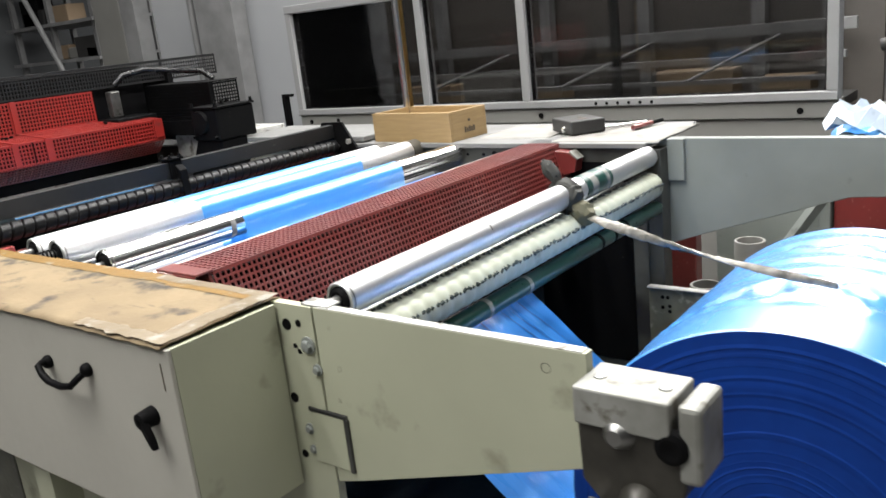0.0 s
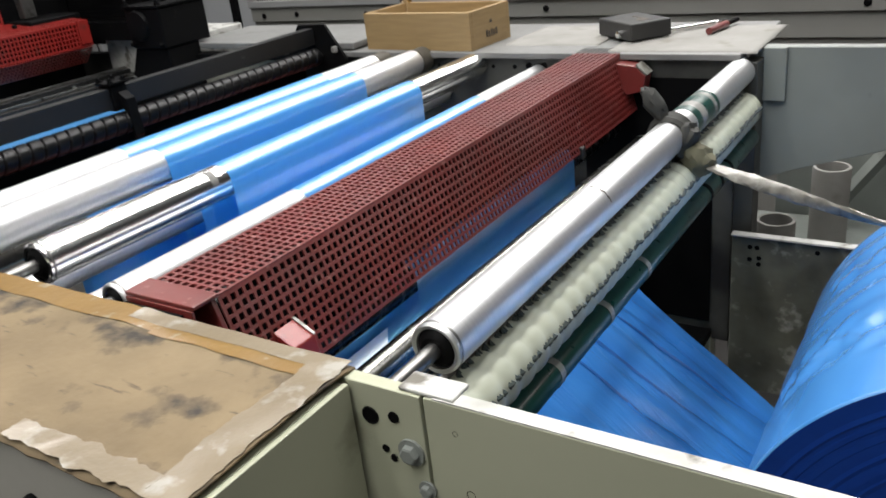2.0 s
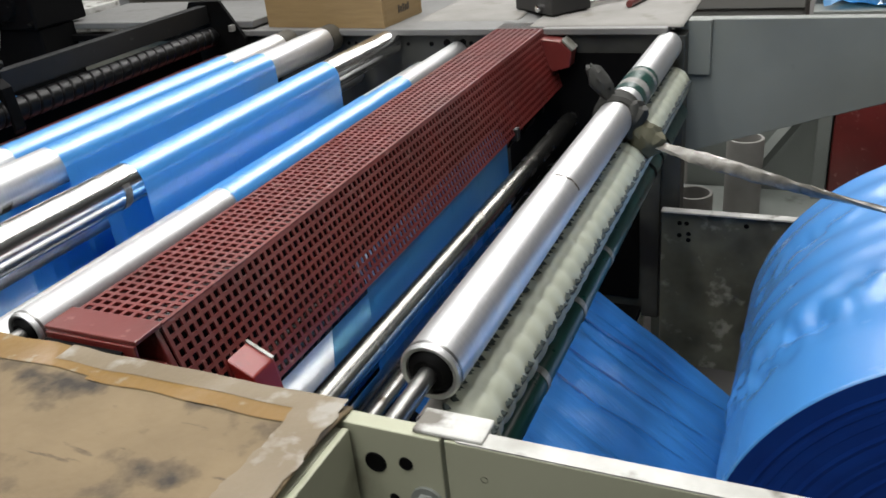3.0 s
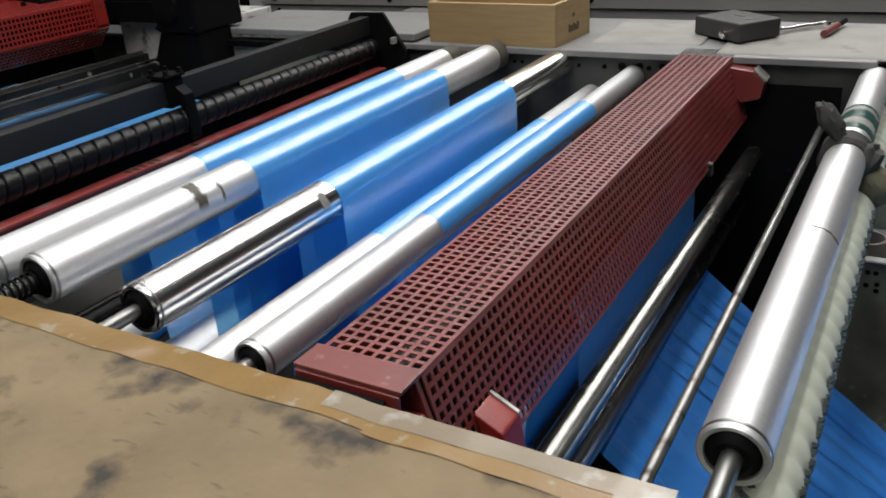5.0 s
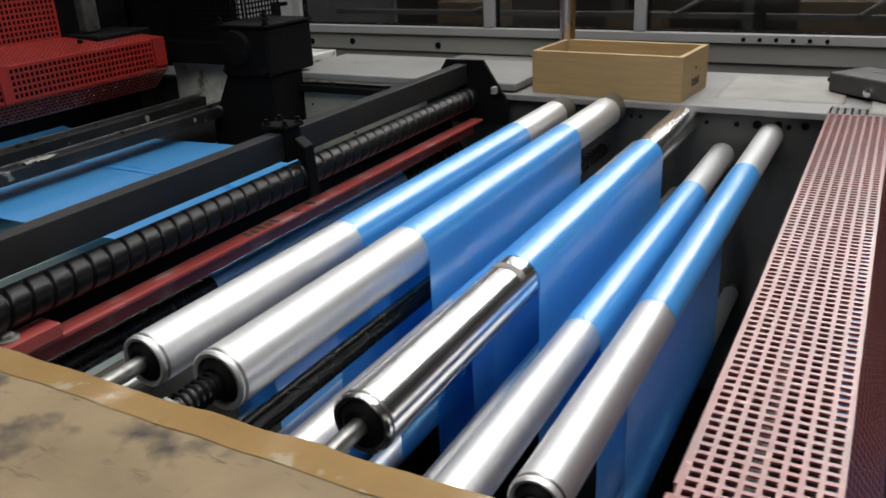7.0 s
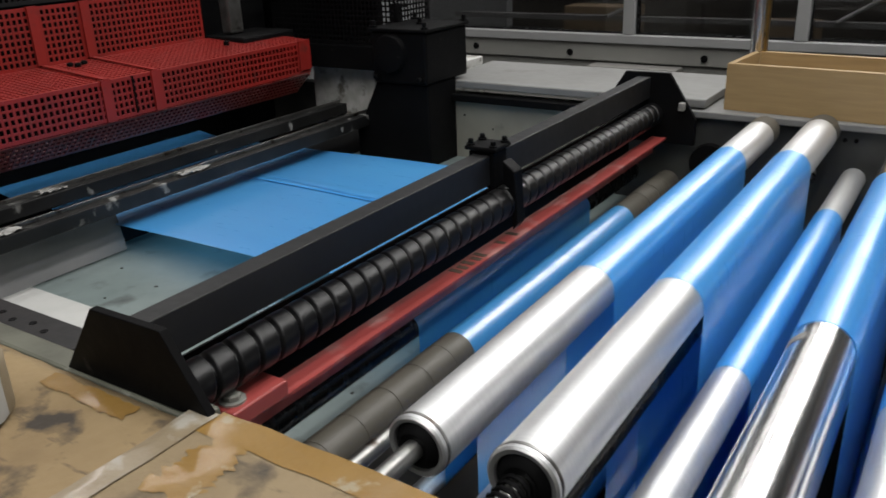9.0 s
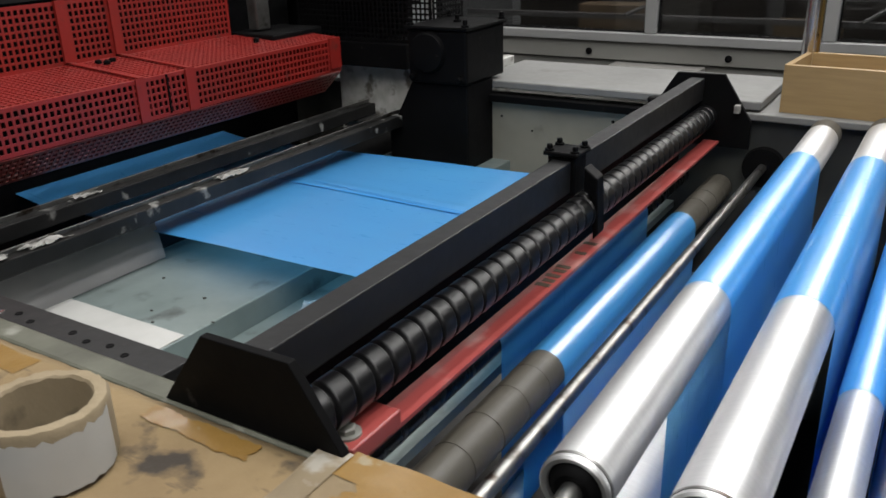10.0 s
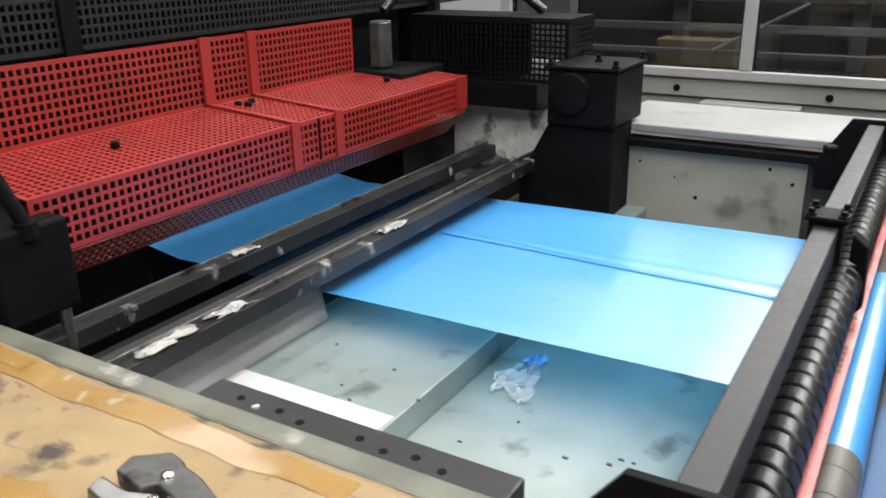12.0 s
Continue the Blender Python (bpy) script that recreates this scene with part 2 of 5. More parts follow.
def film_sheet(mat, scatter, scatter_share, tint, clear_share):
    """Thin film: one share of the light scatters through to the other side, another passes straight, tinted."""
    tree = mat.node_tree
    add, link = tree.nodes.new, tree.links.new
    glow, first = add("ShaderNodeBsdfTranslucent"), add("ShaderNodeMixShader")
    clear, second = add("ShaderNodeBsdfTransparent"), add("ShaderNodeMixShader")
    glow.inputs["Color"].default_value, clear.inputs["Color"].default_value = (*scatter, 1), (*tint, 1)
    first.inputs[0].default_value, second.inputs[0].default_value = scatter_share, clear_share
    link(tree.nodes["Principled BSDF"].outputs[0], first.inputs[1])
    link(glow.outputs[0], first.inputs[2])
    link(first.outputs[0], second.inputs[1])
    link(clear.outputs[0], second.inputs[2])
    link(second.outputs[0], tree.nodes["Material Output"].inputs["Surface"])


film_sheet(BLUE_FILM, (0.02, 0.30, 0.88), 0.15, (0.30, 0.72, 0.99), 0.32)
film_sheet(BLUE_WRINKLED, (0.05, 0.34, 0.90), 0.34, (0.16, 0.58, 0.95), 0.12)
CLEAR_SCRAP = material("clear_crumpled_film", (0.66, 0.70, 0.72), 0.2, second=(0.5, 0.55, 0.58), scale=30, bump=0.3, bump_scale=60, coat=0.6)
film_sheet(CLEAR_SCRAP, (0.7, 0.74, 0.76), 0.3, (0.9, 0.93, 0.95), 0.5)

STRAP = material("twisted_clear_film", (0.20, 0.19, 0.165), 0.25, second=(0.07, 0.065, 0.055), scale=45, amount=0.9, bump=0.6, bump_scale=60, coat=0.4)
BACKING = material("brown_grey_back_wall", (0.10, 0.088, 0.078), 0.7, second=(0.06, 0.055, 0.05), scale=3, amount=0.8)
RAIL_GREY = material("dull_grey_steel", (0.22, 0.22, 0.22), 0.5, second=(0.14, 0.14, 0.14), scale=6, amount=0.8, bump=0.1)
CARTON = material("brown_carton", (0.26, 0.19, 0.12), 0.8, second=(0.20, 0.14, 0.09), scale=6)
WHITE_FILM = material("milky_white_film", (0.50, 0.56, 0.62), 0.3, second=(0.36, 0.45, 0.55), scale=8, bump=0.3, bump_scale=30, coat=0.3)


def glassy(name, tint, rough, alpha_mix):
    """A clear sheet: part of the light passes, part glances off."""
    mat = bpy.data.materials.new(name)
    mat.use_nodes = True
    tree = mat.node_tree
    tree.nodes.remove(tree.nodes["Principled BSDF"])
    clear, gloss, mix, fres = (tree.nodes.new(n) for n in ("ShaderNodeBsdfTransparent", "ShaderNodeBsdfGlossy", "ShaderNodeMixShader", "ShaderNodeFresnel"))
    clear.inputs[0].default_value = (*tint, 1)
    gloss.inputs["Roughness"].default_value = rough
    fres.inputs[0].default_value = alpha_mix
    tree.links.new(fres.outputs[0], mix.inputs[0])
    tree.links.new(clear.outputs[0], mix.inputs[1])
    tree.links.new(gloss.outputs[0], mix.inputs[2])
    tree.links.new(mix.outputs[0], tree.nodes["Material Output"].inputs[0])
    return mat


PANE = glassy("smoked_window_glass", (0.42, 0.42, 0.42), 0.03, 1.5)


# ---- mesh tools ----


def empty(name, label="", category="", group="", kind="", at=(0, 0, 0)):
    ob = new(name)
    ob.empty_display_size = 0.05
    ob.location = at
    return tagged(ob, label, category, group, kind)


def mesh_object(name, bm, mat, smooth=False):
    data = bpy.data.meshes.new(name)
    bm.normal_update()
    bm.to_mesh(data)
    bm.free()
    data.materials.append(mat)
    if smooth:
        data.shade_smooth()
        data.set_sharp_from_angle(angle=radians(35))
    return new(name, data)


def part(name, bm, mat, parent=None, label="", smooth=False):
    if parent:
        bmesh.ops.translate(bm, vec=-parent.location, verts=bm.verts[:])
    ob = mesh_object(name, bm, mat, smooth)
    ob.parent = parent
    if label:
        tagged(ob, label)
    return ob


def box(x0, x1, y0, y1, z0, z1, bevel=0.0, bm=None):
    bm = bm or bmesh.new()
    made = bmesh.ops.create_cube(bm, size=1, matrix=Matrix.LocRotScale(((x0 + x1) / 2, (y0 + y1) / 2, (z0 + z1) / 2), None, (abs(x1 - x0), abs(y1 - y0), abs(z1 - z0))))
    if bevel:
        edges = list({e for v in made["verts"] for e in v.link_edges})
        bmesh.ops.bevel(bm, geom=edges, offset=bevel, segments=2, profile=0.5, affect="EDGES")
    return bm


def prism(points, y0, y1, bevel=0.0, bm=None):
    """A plate cut to an outline in x and z, from y0 to y1."""
    bm = bm or bmesh.new()
    near = [bm.verts.new((x, y0, z)) for x, z in points]
    far = [bm.verts.new((x, y1, z)) for x, z in points]
    faces = [bm.faces.new(near), bm.faces.new(far[::-1])]
    n = len(points)
    for i in range(n):
        faces.append(bm.faces.new((near[i], far[i], far[(i + 1) % n], near[(i + 1) % n])))
    bmesh.ops.recalc_face_normals(bm, faces=faces)
    if bevel:
        bmesh.ops.bevel(bm, geom=list({e for f in faces for e in f.edges}), offset=bevel, segments=2, profile=0.5, affect="EDGES")
    return bm


def lathe(profile, m=None, seg=40, bm=None):
    """Turns a profile of (along y, radius) round the y axis through the origin, then moves it by m."""
    bm = bm or bmesh.new()
    m = m or Matrix()
    rings = []
    for y, r in profile:
        rings.append([bm.verts.new(m @ Vector((r * math.cos(a), y, r * math.sin(a)))) for a in (2 * math.pi * k / seg for k in range(seg))])
    for a, b in zip(rings, rings[1:]):
        for k in range(seg):
            bm.faces.new((a[k], a[(k + 1) % seg], b[(k + 1) % seg], b[k]))
    for ring in (rings[0], rings[-1]):
        if len(ring) > 2:
            bm.faces.new(ring)
    bmesh.ops.recalc_face_normals(bm, faces=bm.faces[:])
    return bm


def rod_between(a, b, r, seg=16, bm=None):
    a, b = Vector(a), Vector(b)
    m = Matrix.Translation(a) @ (b - a).to_track_quat("Y", "Z").to_matrix().to_4x4()
    return lathe([(0, r), ((b - a).length, r)], m, seg, bm)


def tube_path(points, r, seg=12, bm=None):
    """One tube swept along a line of points."""
    bm = bm or bmesh.new()
    pts, rings = [Vector(p) for p in points], []
    for k, p in enumerate(pts):
        way = (pts[min(k + 1, len(pts) - 1)] - pts[max(k - 1, 0)]).normalized()
        u = way.orthogonal().normalized() if k == 0 else (u - way * u.dot(way)).normalized()
        v = way.cross(u)
        rings.append([bm.verts.new(p + (u * math.cos(a) + v * math.sin(a)) * r) for a in (2 * math.pi * n / seg for n in range(seg))])
    for a, b in zip(rings, rings[1:]):
        for n in range(seg):
            bm.faces.new((a[n], a[(n + 1) % seg], b[(n + 1) % seg], b[n]))
    bm.faces.new(rings[0]), bm.faces.new(rings[-1])
    bmesh.ops.recalc_face_normals(bm, faces=bm.faces[:])
    return bm


def sheet(name, verts, faces, mat, parent=None, label="", smooth=False):
    data = bpy.data.meshes.new(name)
    base = parent.location if parent else Vector()
    data.from_pydata([tuple(Vector(v) - base) for v in verts], [], faces)
    data.update()
    data.materials.append(mat)
    if smooth:
        data.shade_smooth()
    ob = new(name, data)
    ob.parent = parent
    return tagged(ob, label) if label else ob


def perforated(name, corner, along, across, pitch, bar, thick, mat, parent, label="", border=0.008):
    """A sheet of punched square holes: corner, the two edge vectors, hole pitch, width of the bars between."""
    corner, along, across = Vector(corner), Vector(along), Vector(across)
    u, v = along.normalized(), across.normalized()
    w = u.cross(v).normalized() * thick
    nu, nv = max(1, int((along.length - 2 * border) / pitch)), max(1, int((across.length - 2 * border) / pitch))
    pu, pv = (along.length - 2 * border) / nu, (across.length - 2 * border) / nv
    verts, faces = [], []
    half = bar / 2

    def quad(*pts):
        base = len(verts)
        verts.extend(pts)
        faces.append((base, base + 1, base + 2, base + 3))

    def at(a, b, top):
        return corner + u * a + v * b + (w if top else Vector())

    def plate(a0, a1, b0, b1):
        for top in (True, False):
            quad(at(a0, b0, top), at(a1, b0, top), at(a1, b1, top), at(a0, b1, top))

    L, A = along.length, across.length
    lines_u = [border + pu * k for k in range(nu + 1)]
    lines_v = [border + pv * k for k in range(nv + 1)]
    plate(0, L, 0, border - half), plate(0, L, A - border + half, A)
    plate(0, border - half, border - half, A - border + half), plate(L - border + half, L, border - half, A - border + half)
    for b in lines_v:
        plate(border - half, L - border + half, b - half, b + half)
    for a in lines_u:
        for b in lines_v[:-1]:
            plate(a - half, a + half, b + half, b + pv - half)
    for a in lines_u[:-1]:
        for b in lines_v[:-1]:
            a0, a1, b0, b1 = a + half, a + pu - half, b + half, b + pv - half
            quad(at(a0, b0, 0), at(a1, b0, 0), at(a1, b0, 1), at(a0, b0, 1))
            quad(at(a0, b1, 0), at(a1, b1, 0), at(a1, b1, 1), at(a0, b1, 1))
            quad(at(a0, b0, 0), at(a0, b1, 0), at(a0, b1, 1), at(a0, b0, 1))
            quad(at(a1, b0, 0), at(a1, b1, 0), at(a1, b1, 1), at(a1, b0, 1))
    for a, b in (((0, 0), (L, 0)), ((0, A), (L, A)), ((0, 0), (0, A)), ((L, 0), (L, A))):
        quad(at(*a, 0), at(*b, 0), at(*b, 1), at(*a, 1))
    return sheet(name, verts, faces, mat, parent, label)


def bolt(x, y, z, r, depth, parent, mat=None, axis="y", name="bolt"):
    """A hexagon bolt head with its washer, its axis along y (towards -y) or up."""
    bm = bmesh.new()
    turn = pose(x, y, z) if axis == "y" else pose(x, y, z, -90)
    lathe([(0, r * 1.5), (-depth * 0.3, r * 1.5)], turn, 16, bm)
    lathe([(-depth * 0.3, r), (-depth * 0.9, r), (-depth, r * 0.8)], turn, 6, bm)
    return part(name, bm, mat or STEEL, parent)


def crumpled(name, centre, size, mat, parent=None, label="", category="", seed=1, cuts=9, rough=0.35):
    """A rag or scrap of film: a folded sheet with peaks and creases."""
    rnd = random.Random(seed)
    bm = bmesh.new()
    bmesh.ops.create_grid(bm, x_segments=cuts, y_segments=cuts, size=0.5)
    for v in bm.verts:
        n = noise.noise_vector(v.co * 3.1 + Vector((seed, 2 * seed, 0)))
        h = abs(noise.noise(v.co * 5.3 + Vector((0, seed, 3)))) + rnd.random() * 0.15
        v.co = Vector((v.co.x * size[0] + n.x * size[0] * rough, v.co.y * size[1] + n.y * size[1] * rough, h * size[2]))
        v.co += Vector(centre)
    return part(name, bm, mat, parent, label)


# ---- setting ----
floor = tagged(part("floor", box(-9, 5, -4.5, 11, -0.1, 0.0), CONCRETE), "stained grey concrete factory floor", "floor", kind="structure")
ceiling = tagged(part("ceiling", box(-9, 5, -4.5, 11, 3.9, 4.0), HALL), "plain dark grey hall ceiling out of view", "ceiling", kind="structure")
for nm, dims in (("wall_north", (-9, 5, 11.0, 11.15, 0, 3.9)), ("wall_south", (-9, 5, -4.65, -4.5, 0, 3.9)), ("wall_west", (-9.15, -9, -4.5, 11, 0, 3.9)), ("wall_east", (5, 5.15, -4.5, 11, 0, 3.9))):
    tagged(part(nm, box(*dims), HALL), "plain grey painted hall wall", "wall", kind="structure")
partition = tagged(part("wall_partition", box(-6.2, -3.62, 3.55, 3.65, 0, 3.0), WALL), "pale grey partition wall behind the machine", "wall", kind="structure")

# ---- side frames of the machine ----
machine = empty("machine_frame", "cream painted steel side frames of a bag making machine", "machine frame")

rim = random.Random(7)

part("near_side_plate", prism([(-1.965, 0.3), (-0.832, 0.3), (-0.832, 1.0), (-1.965, 1.0)], 0.0, 0.015, 0.001), CREAM, machine)
part("near_side_plate", prism([(-4.4, 0.3), (-1.967, 0.3), (-1.967, 1.0), (-4.4, 1.0)], -0.002, 0.028, 0.004), LEDGE, machine)
# Added black liner and pan: the machine's inner shade put into paint.
part("shade_liner", box(-1.95, -0.95, 0.0155, 0.018, 0.32, 0.975), BLACK, machine, "black liner added for the dark inside of the frame")
part("shade_pan", box(-1.99, -0.95, 0.04, 1.33, 0.31, 0.33), BLACK, machine, "black pan added for the dark inside of the machine")
part("near_arm", prism([(-0.829, 1.0), (-0.395, 1.0), (-0.395, 0.856), (-0.41, 0.852), (-0.77, 0.737), (-0.829, 0.72)], 0.001, 0.017, 0.001), CREAM, machine)
part("far_side_plate", prism([(-4.4, 0.3), (-0.91, 0.3), (-0.91, 0.984), (-4.4, 0.984)], 1.335, 1.375, 0.002), GRIME_SHADE, machine, "grimy inner face of the frame, painted darker for shade")
# Added panel: oil and the dark inside together, put into black paint.
part("added_dark_panel", box(-1.26, -0.955, 1.3305, 1.3345, 0.35, 0.945, 0.001), BLACK, machine, "black panel added over the frame's oily inner face")
part("far_arm", prism([(-0.9, 1.0), (-0.24, 1.0), (-0.24, 0.86), (-0.41, 0.852), (-0.77, 0.737), (-0.9, 0.69)], 1.40, 1.43, 0.002), PALE, machine)
part("arm_bracket", box(-0.898, -0.822, 1.388, 1.399, 0.885, 1.0, 0.002), PALE, machine)
part("upright_post", box(-0.91, -0.868, 1.34, 1.398, 0.3, 0.98, 0.002), GRIME_SHADE, machine)
part("far_lower_plate", prism([(-0.9, 0.2), (-0.5, 0.2), (-0.5, 0.6), (-0.9, 0.6)], 1.30, 1.312, 0.002), LEDGE, machine)
part("lower_lip", box(-0.9, -0.5, 1.29, 1.312, 0.601, 0.606, 0.001), CHIPPED, machine)
for x, z in ((-0.86, 0.575), (-0.845, 0.575), (-0.86, 0.545), (-0.84, 0.55), (-0.84, 0.535), (-0.72, 0.58)):
    # Black discs on the plate paint the shade inside the holes.
    part("bolt_hole", lathe([(0.0, 0.0055), (-0.0012, 0.005), (-0.0003, 0.0002)], pose(x, 1.2995, z), 12), BLACK, machine)
part("edge_tape", box(-0.82, -0.40, 0.0015, 0.0165, 1.0, 1.0014), CHIPPED, machine, "torn white tape along the arm's edge")
part("edge_tape", box(-0.855, -0.80, 0.003, 0.03, 1.0, 1.004, 0.0015), CHIPPED, machine, "torn white tape along the arm's edge")
for x in (-3.9, -2.4, -1.0):
    for y in (0.0, 1.33):
        part("foot_post", box(x - 0.05, x + 0.05, y, y + 0.045, 0.0, 0.31), CREAM, machine)
bolt(-0.847, 0.0, 0.94, 0.009, 0.009, machine, PALE)
bolt(-0.835, 0.0, 0.903, 0.006, 0.007, machine, PALE)
bolt(-0.872, 0.0, 0.80, 0.006, 0.007, machine, PALE)
bolt(-0.872, 0.0, 0.765, 0.005, 0.006, machine, PALE)


def hole(x, y, z, r, parent, name="bored_hole", axis="y"):
    """A bored hole: a cup painted dark for its shade, with a thin rim round it."""
    m = pose(x, y, z) if axis == "y" else pose(x, y, z, -90)
    return part(name, lathe([(0.0, r * 1.16), (-0.0012, r * 1.1), (-0.0012, r), (-0.0003, r * 0.96), (-0.0003, 0.0002)], m, 14), BLACK, parent)


for x, z, r in ((-0.888, 0.967, 0.008), (-0.897, 0.847, 0.007), (-0.907 + 0.013, 0.752, 0.006), (-0.862, 0.972, 0.005), (-0.876, 0.935, 0.0035), (-0.868, 0.927, 0.0035),
                (-0.791, 0.911, 0.004), (-0.80, 0.972, 0.0025), (-0.448, 0.974, 0.006), (-0.80, 0.86, 0.003)):
    hole(x, 0.0 if x < -0.83 else 0.002, z, r, machine)
for x0, x1, z0, z1 in ((-0.868, -0.79, 0.832, 0.838), (-0.796, -0.788, 0.745, 0.832)):
    part("weld_bead", box(x0, x1, -0.003, 0.003, z0, z1, 0.001), GRIME_SHADE, machine)
part("patch_plate", box(-0.866, -0.797, -0.002, 0.004, 0.747, 0.831, 0.001), CREAM, machine)

# clamp block that holds the roll's shaft
clampb = empty("shaft_clamp", "worn pale steel clamp block with an oily bearing on the arm", "shaft clamp")
jaw = part("jaw", box(-0.388, -0.278, -0.038, 0.034, 0.962, 1.006, 0.003), WORN_PALE, clampb)
part("jaw", box(-0.272, -0.247, -0.034, 0.034, 0.915, 1.004, 0.006), WORN_PALE, clampb)
part("cheek", prism([(-0.388, 0.961), (-0.278, 0.961), (-0.262, 0.93), (-0.268, 0.895), (-0.30, 0.865), (-0.36, 0.862), (-0.386, 0.89)], -0.03, 0.034, 0.003), OILY, clampb)
part("bearing", lathe([(-0.044, 0.004), (-0.044, 0.009), (-0.040, 0.014), (-0.028, 0.020)], pose(-0.338, 0, 0.957), 24), STEEL, clampb, smooth=True)
# Black disc added for the dark slot between the jaws.
part("bearing", lathe([(-0.036, 0.003), (-0.039, 0.012), (-0.037, 0.018), (-0.028, 0.020)], pose(-0.278, 0, 0.955), 24), BLACK, clampb, smooth=True)
part("bearing", lathe([(-0.046, 0.006), (-0.046, 0.014), (-0.04, 0.020), (-0.028, 0.024)], pose(-0.318, 0, 0.878), 24), OILY, clampb, smooth=True)
part("nut", lathe([(-0.055, 0.011), (-0.03, 0.013)], pose(-0.372, 0, 0.858), 6), STEEL, clampb)
for x in (-0.37, -0.295):
    part("screw", lathe([(0, 0.007), (0.002, 0.007), (0.003, 0.004)], pose(x, -0.004, 1.0055, 90), 14), STEEL, jaw)
clampb.location = (-0.006, 0, -0.027)
farpin = empty("far_shaft_clamp", "dark round shaft bearing on the far arm", "shaft clamp")
part("ring", lathe([(-0.02, 0.016), (-0.02, 0.03), (0.0, 0.034), (0.0, 0.016)], pose(-0.30, 1.399, 0.975), 28), OILY, farpin, smooth=True)
part("knob", lathe([(-0.035, 0.004), (-0.035, 0.012), (-0.02, 0.015)], pose(-0.30, 1.399, 0.975), 20), WORN_PALE, farpin, smooth=True)

# near cover box with its cardboard top
cover = empty("cover_box", "long cream sheet metal cover box along the near frame", "cover box")
part("front_panel", box(-4.4, -0.905, -0.19, -0.184, 0.70, 0.997, 0.002), CREAM_FRONT, cover)
part("end_panel", box(-0.911, -0.905, -0.184, -0.003, 0.70, 0.997, 0.001), CREAM, cover)
part("lid", box(-4.4, -0.912, -0.183, -0.003, 0.985, 0.996, 0.001), CREAM, cover)
part("bottom_panel", box(-4.4, -0.912, -0.183, -0.003, 0.70, 0.706), CREAM, cover)
for x in (-1.42, -2.9):
    part("leg", box(x - 0.03, x + 0.03, -0.17, -0.12, 0.0, 0.70), CREAM, cover)
grip = tube_path([(-1.236, -0.19, 0.926), (-1.232, -0.206, 0.929), (-1.224, -0.215, 0.929), (-1.21, -0.218, 0.919), (-1.195, -0.218, 0.911), (-1.16, -0.218, 0.909), (-1.135, -0.216, 0.913), (-1.124, -0.206, 0.925), (-1.12, -0.19, 0.933)], 0.0055)
for p in ((-1.236, -0.193, 0.926), (-1.12, -0.193, 0.933)):
    bmesh.ops.create_uvsphere(grip, u_segments=12, v_segments=8, radius=0.011, matrix=Matrix.Translation(p))
part("handle", grip, BLACK, cover, "bent black steel pull handle", smooth=True)
latch = part("latch", lathe([(-0.216, 0.006), (-0.214, 0.012), (-0.19, 0.015)], pose(-0.97, 0, 0.89), 18), BLACK, cover, "black turning latch", smooth=True)
part("lever", prism([(-0.976, 0.895), (-0.963, 0.900), (-0.948, 0.872), (-0.943, 0.852), (-0.952, 0.852), (-0.963, 0.870)], -0.216, -0.206, 0.003), BLACK, latch)
part("scratch", box(-0.9282, -0.9262, -0.1908, -0.1895, 0.935, 0.975), INK, cover)


def card_sheet(x0, x1, y0, y1, z, seed, nx, ny=14, lift=0.0035, mat=None):
    """Warped cardboard with a ragged outline and a rounded, folded edge."""
    verts, faces = [], []
    for i in range(nx + 1):
        for k in range(ny + 1):
            x, y = x0 + (x1 - x0) * i / nx, y0 + (y1 - y0) * k / ny
            n = noise.noise(Vector((x * 7 + seed, y * 9, seed)))
            edge = 0.0025 * noise.noise(Vector((x * 40, y * 40, seed)))
            drop = 0.004 if k in (0, ny) else 0.0
            verts.append((x + edge * (i in (0, nx)), y + edge * (k in (0, ny)), z + lift * (0.5 + n) - drop))
    for i in range(nx):
        for k in range(ny):
            a = i * (ny + 1) + k
            faces.append((a, a + ny + 1, a + ny + 2, a + 1))
    ob = sheet("cardboard_sheet", verts, faces, mat or CARD, None, smooth=True)
    m = ob.modifiers.new("thickness", "SOLIDIFY")
    m.thickness, m.offset = 0.0025, -1
    return ob


card_a = tagged(card_sheet(-1.972, -0.912, -0.196, 0.016, 1.0035, 3, 90), "soiled brown cardboard taped over the cover box", "cardboard", "cardboard on the cover")
card_b = tagged(card_sheet(-4.35, -1.962, -0.196, -0.005, 1.0035, 8, 160, mat=CARD_OLD), "stained brown cardboard taped over the cover box", "cardboard", "cardboard on the cover")


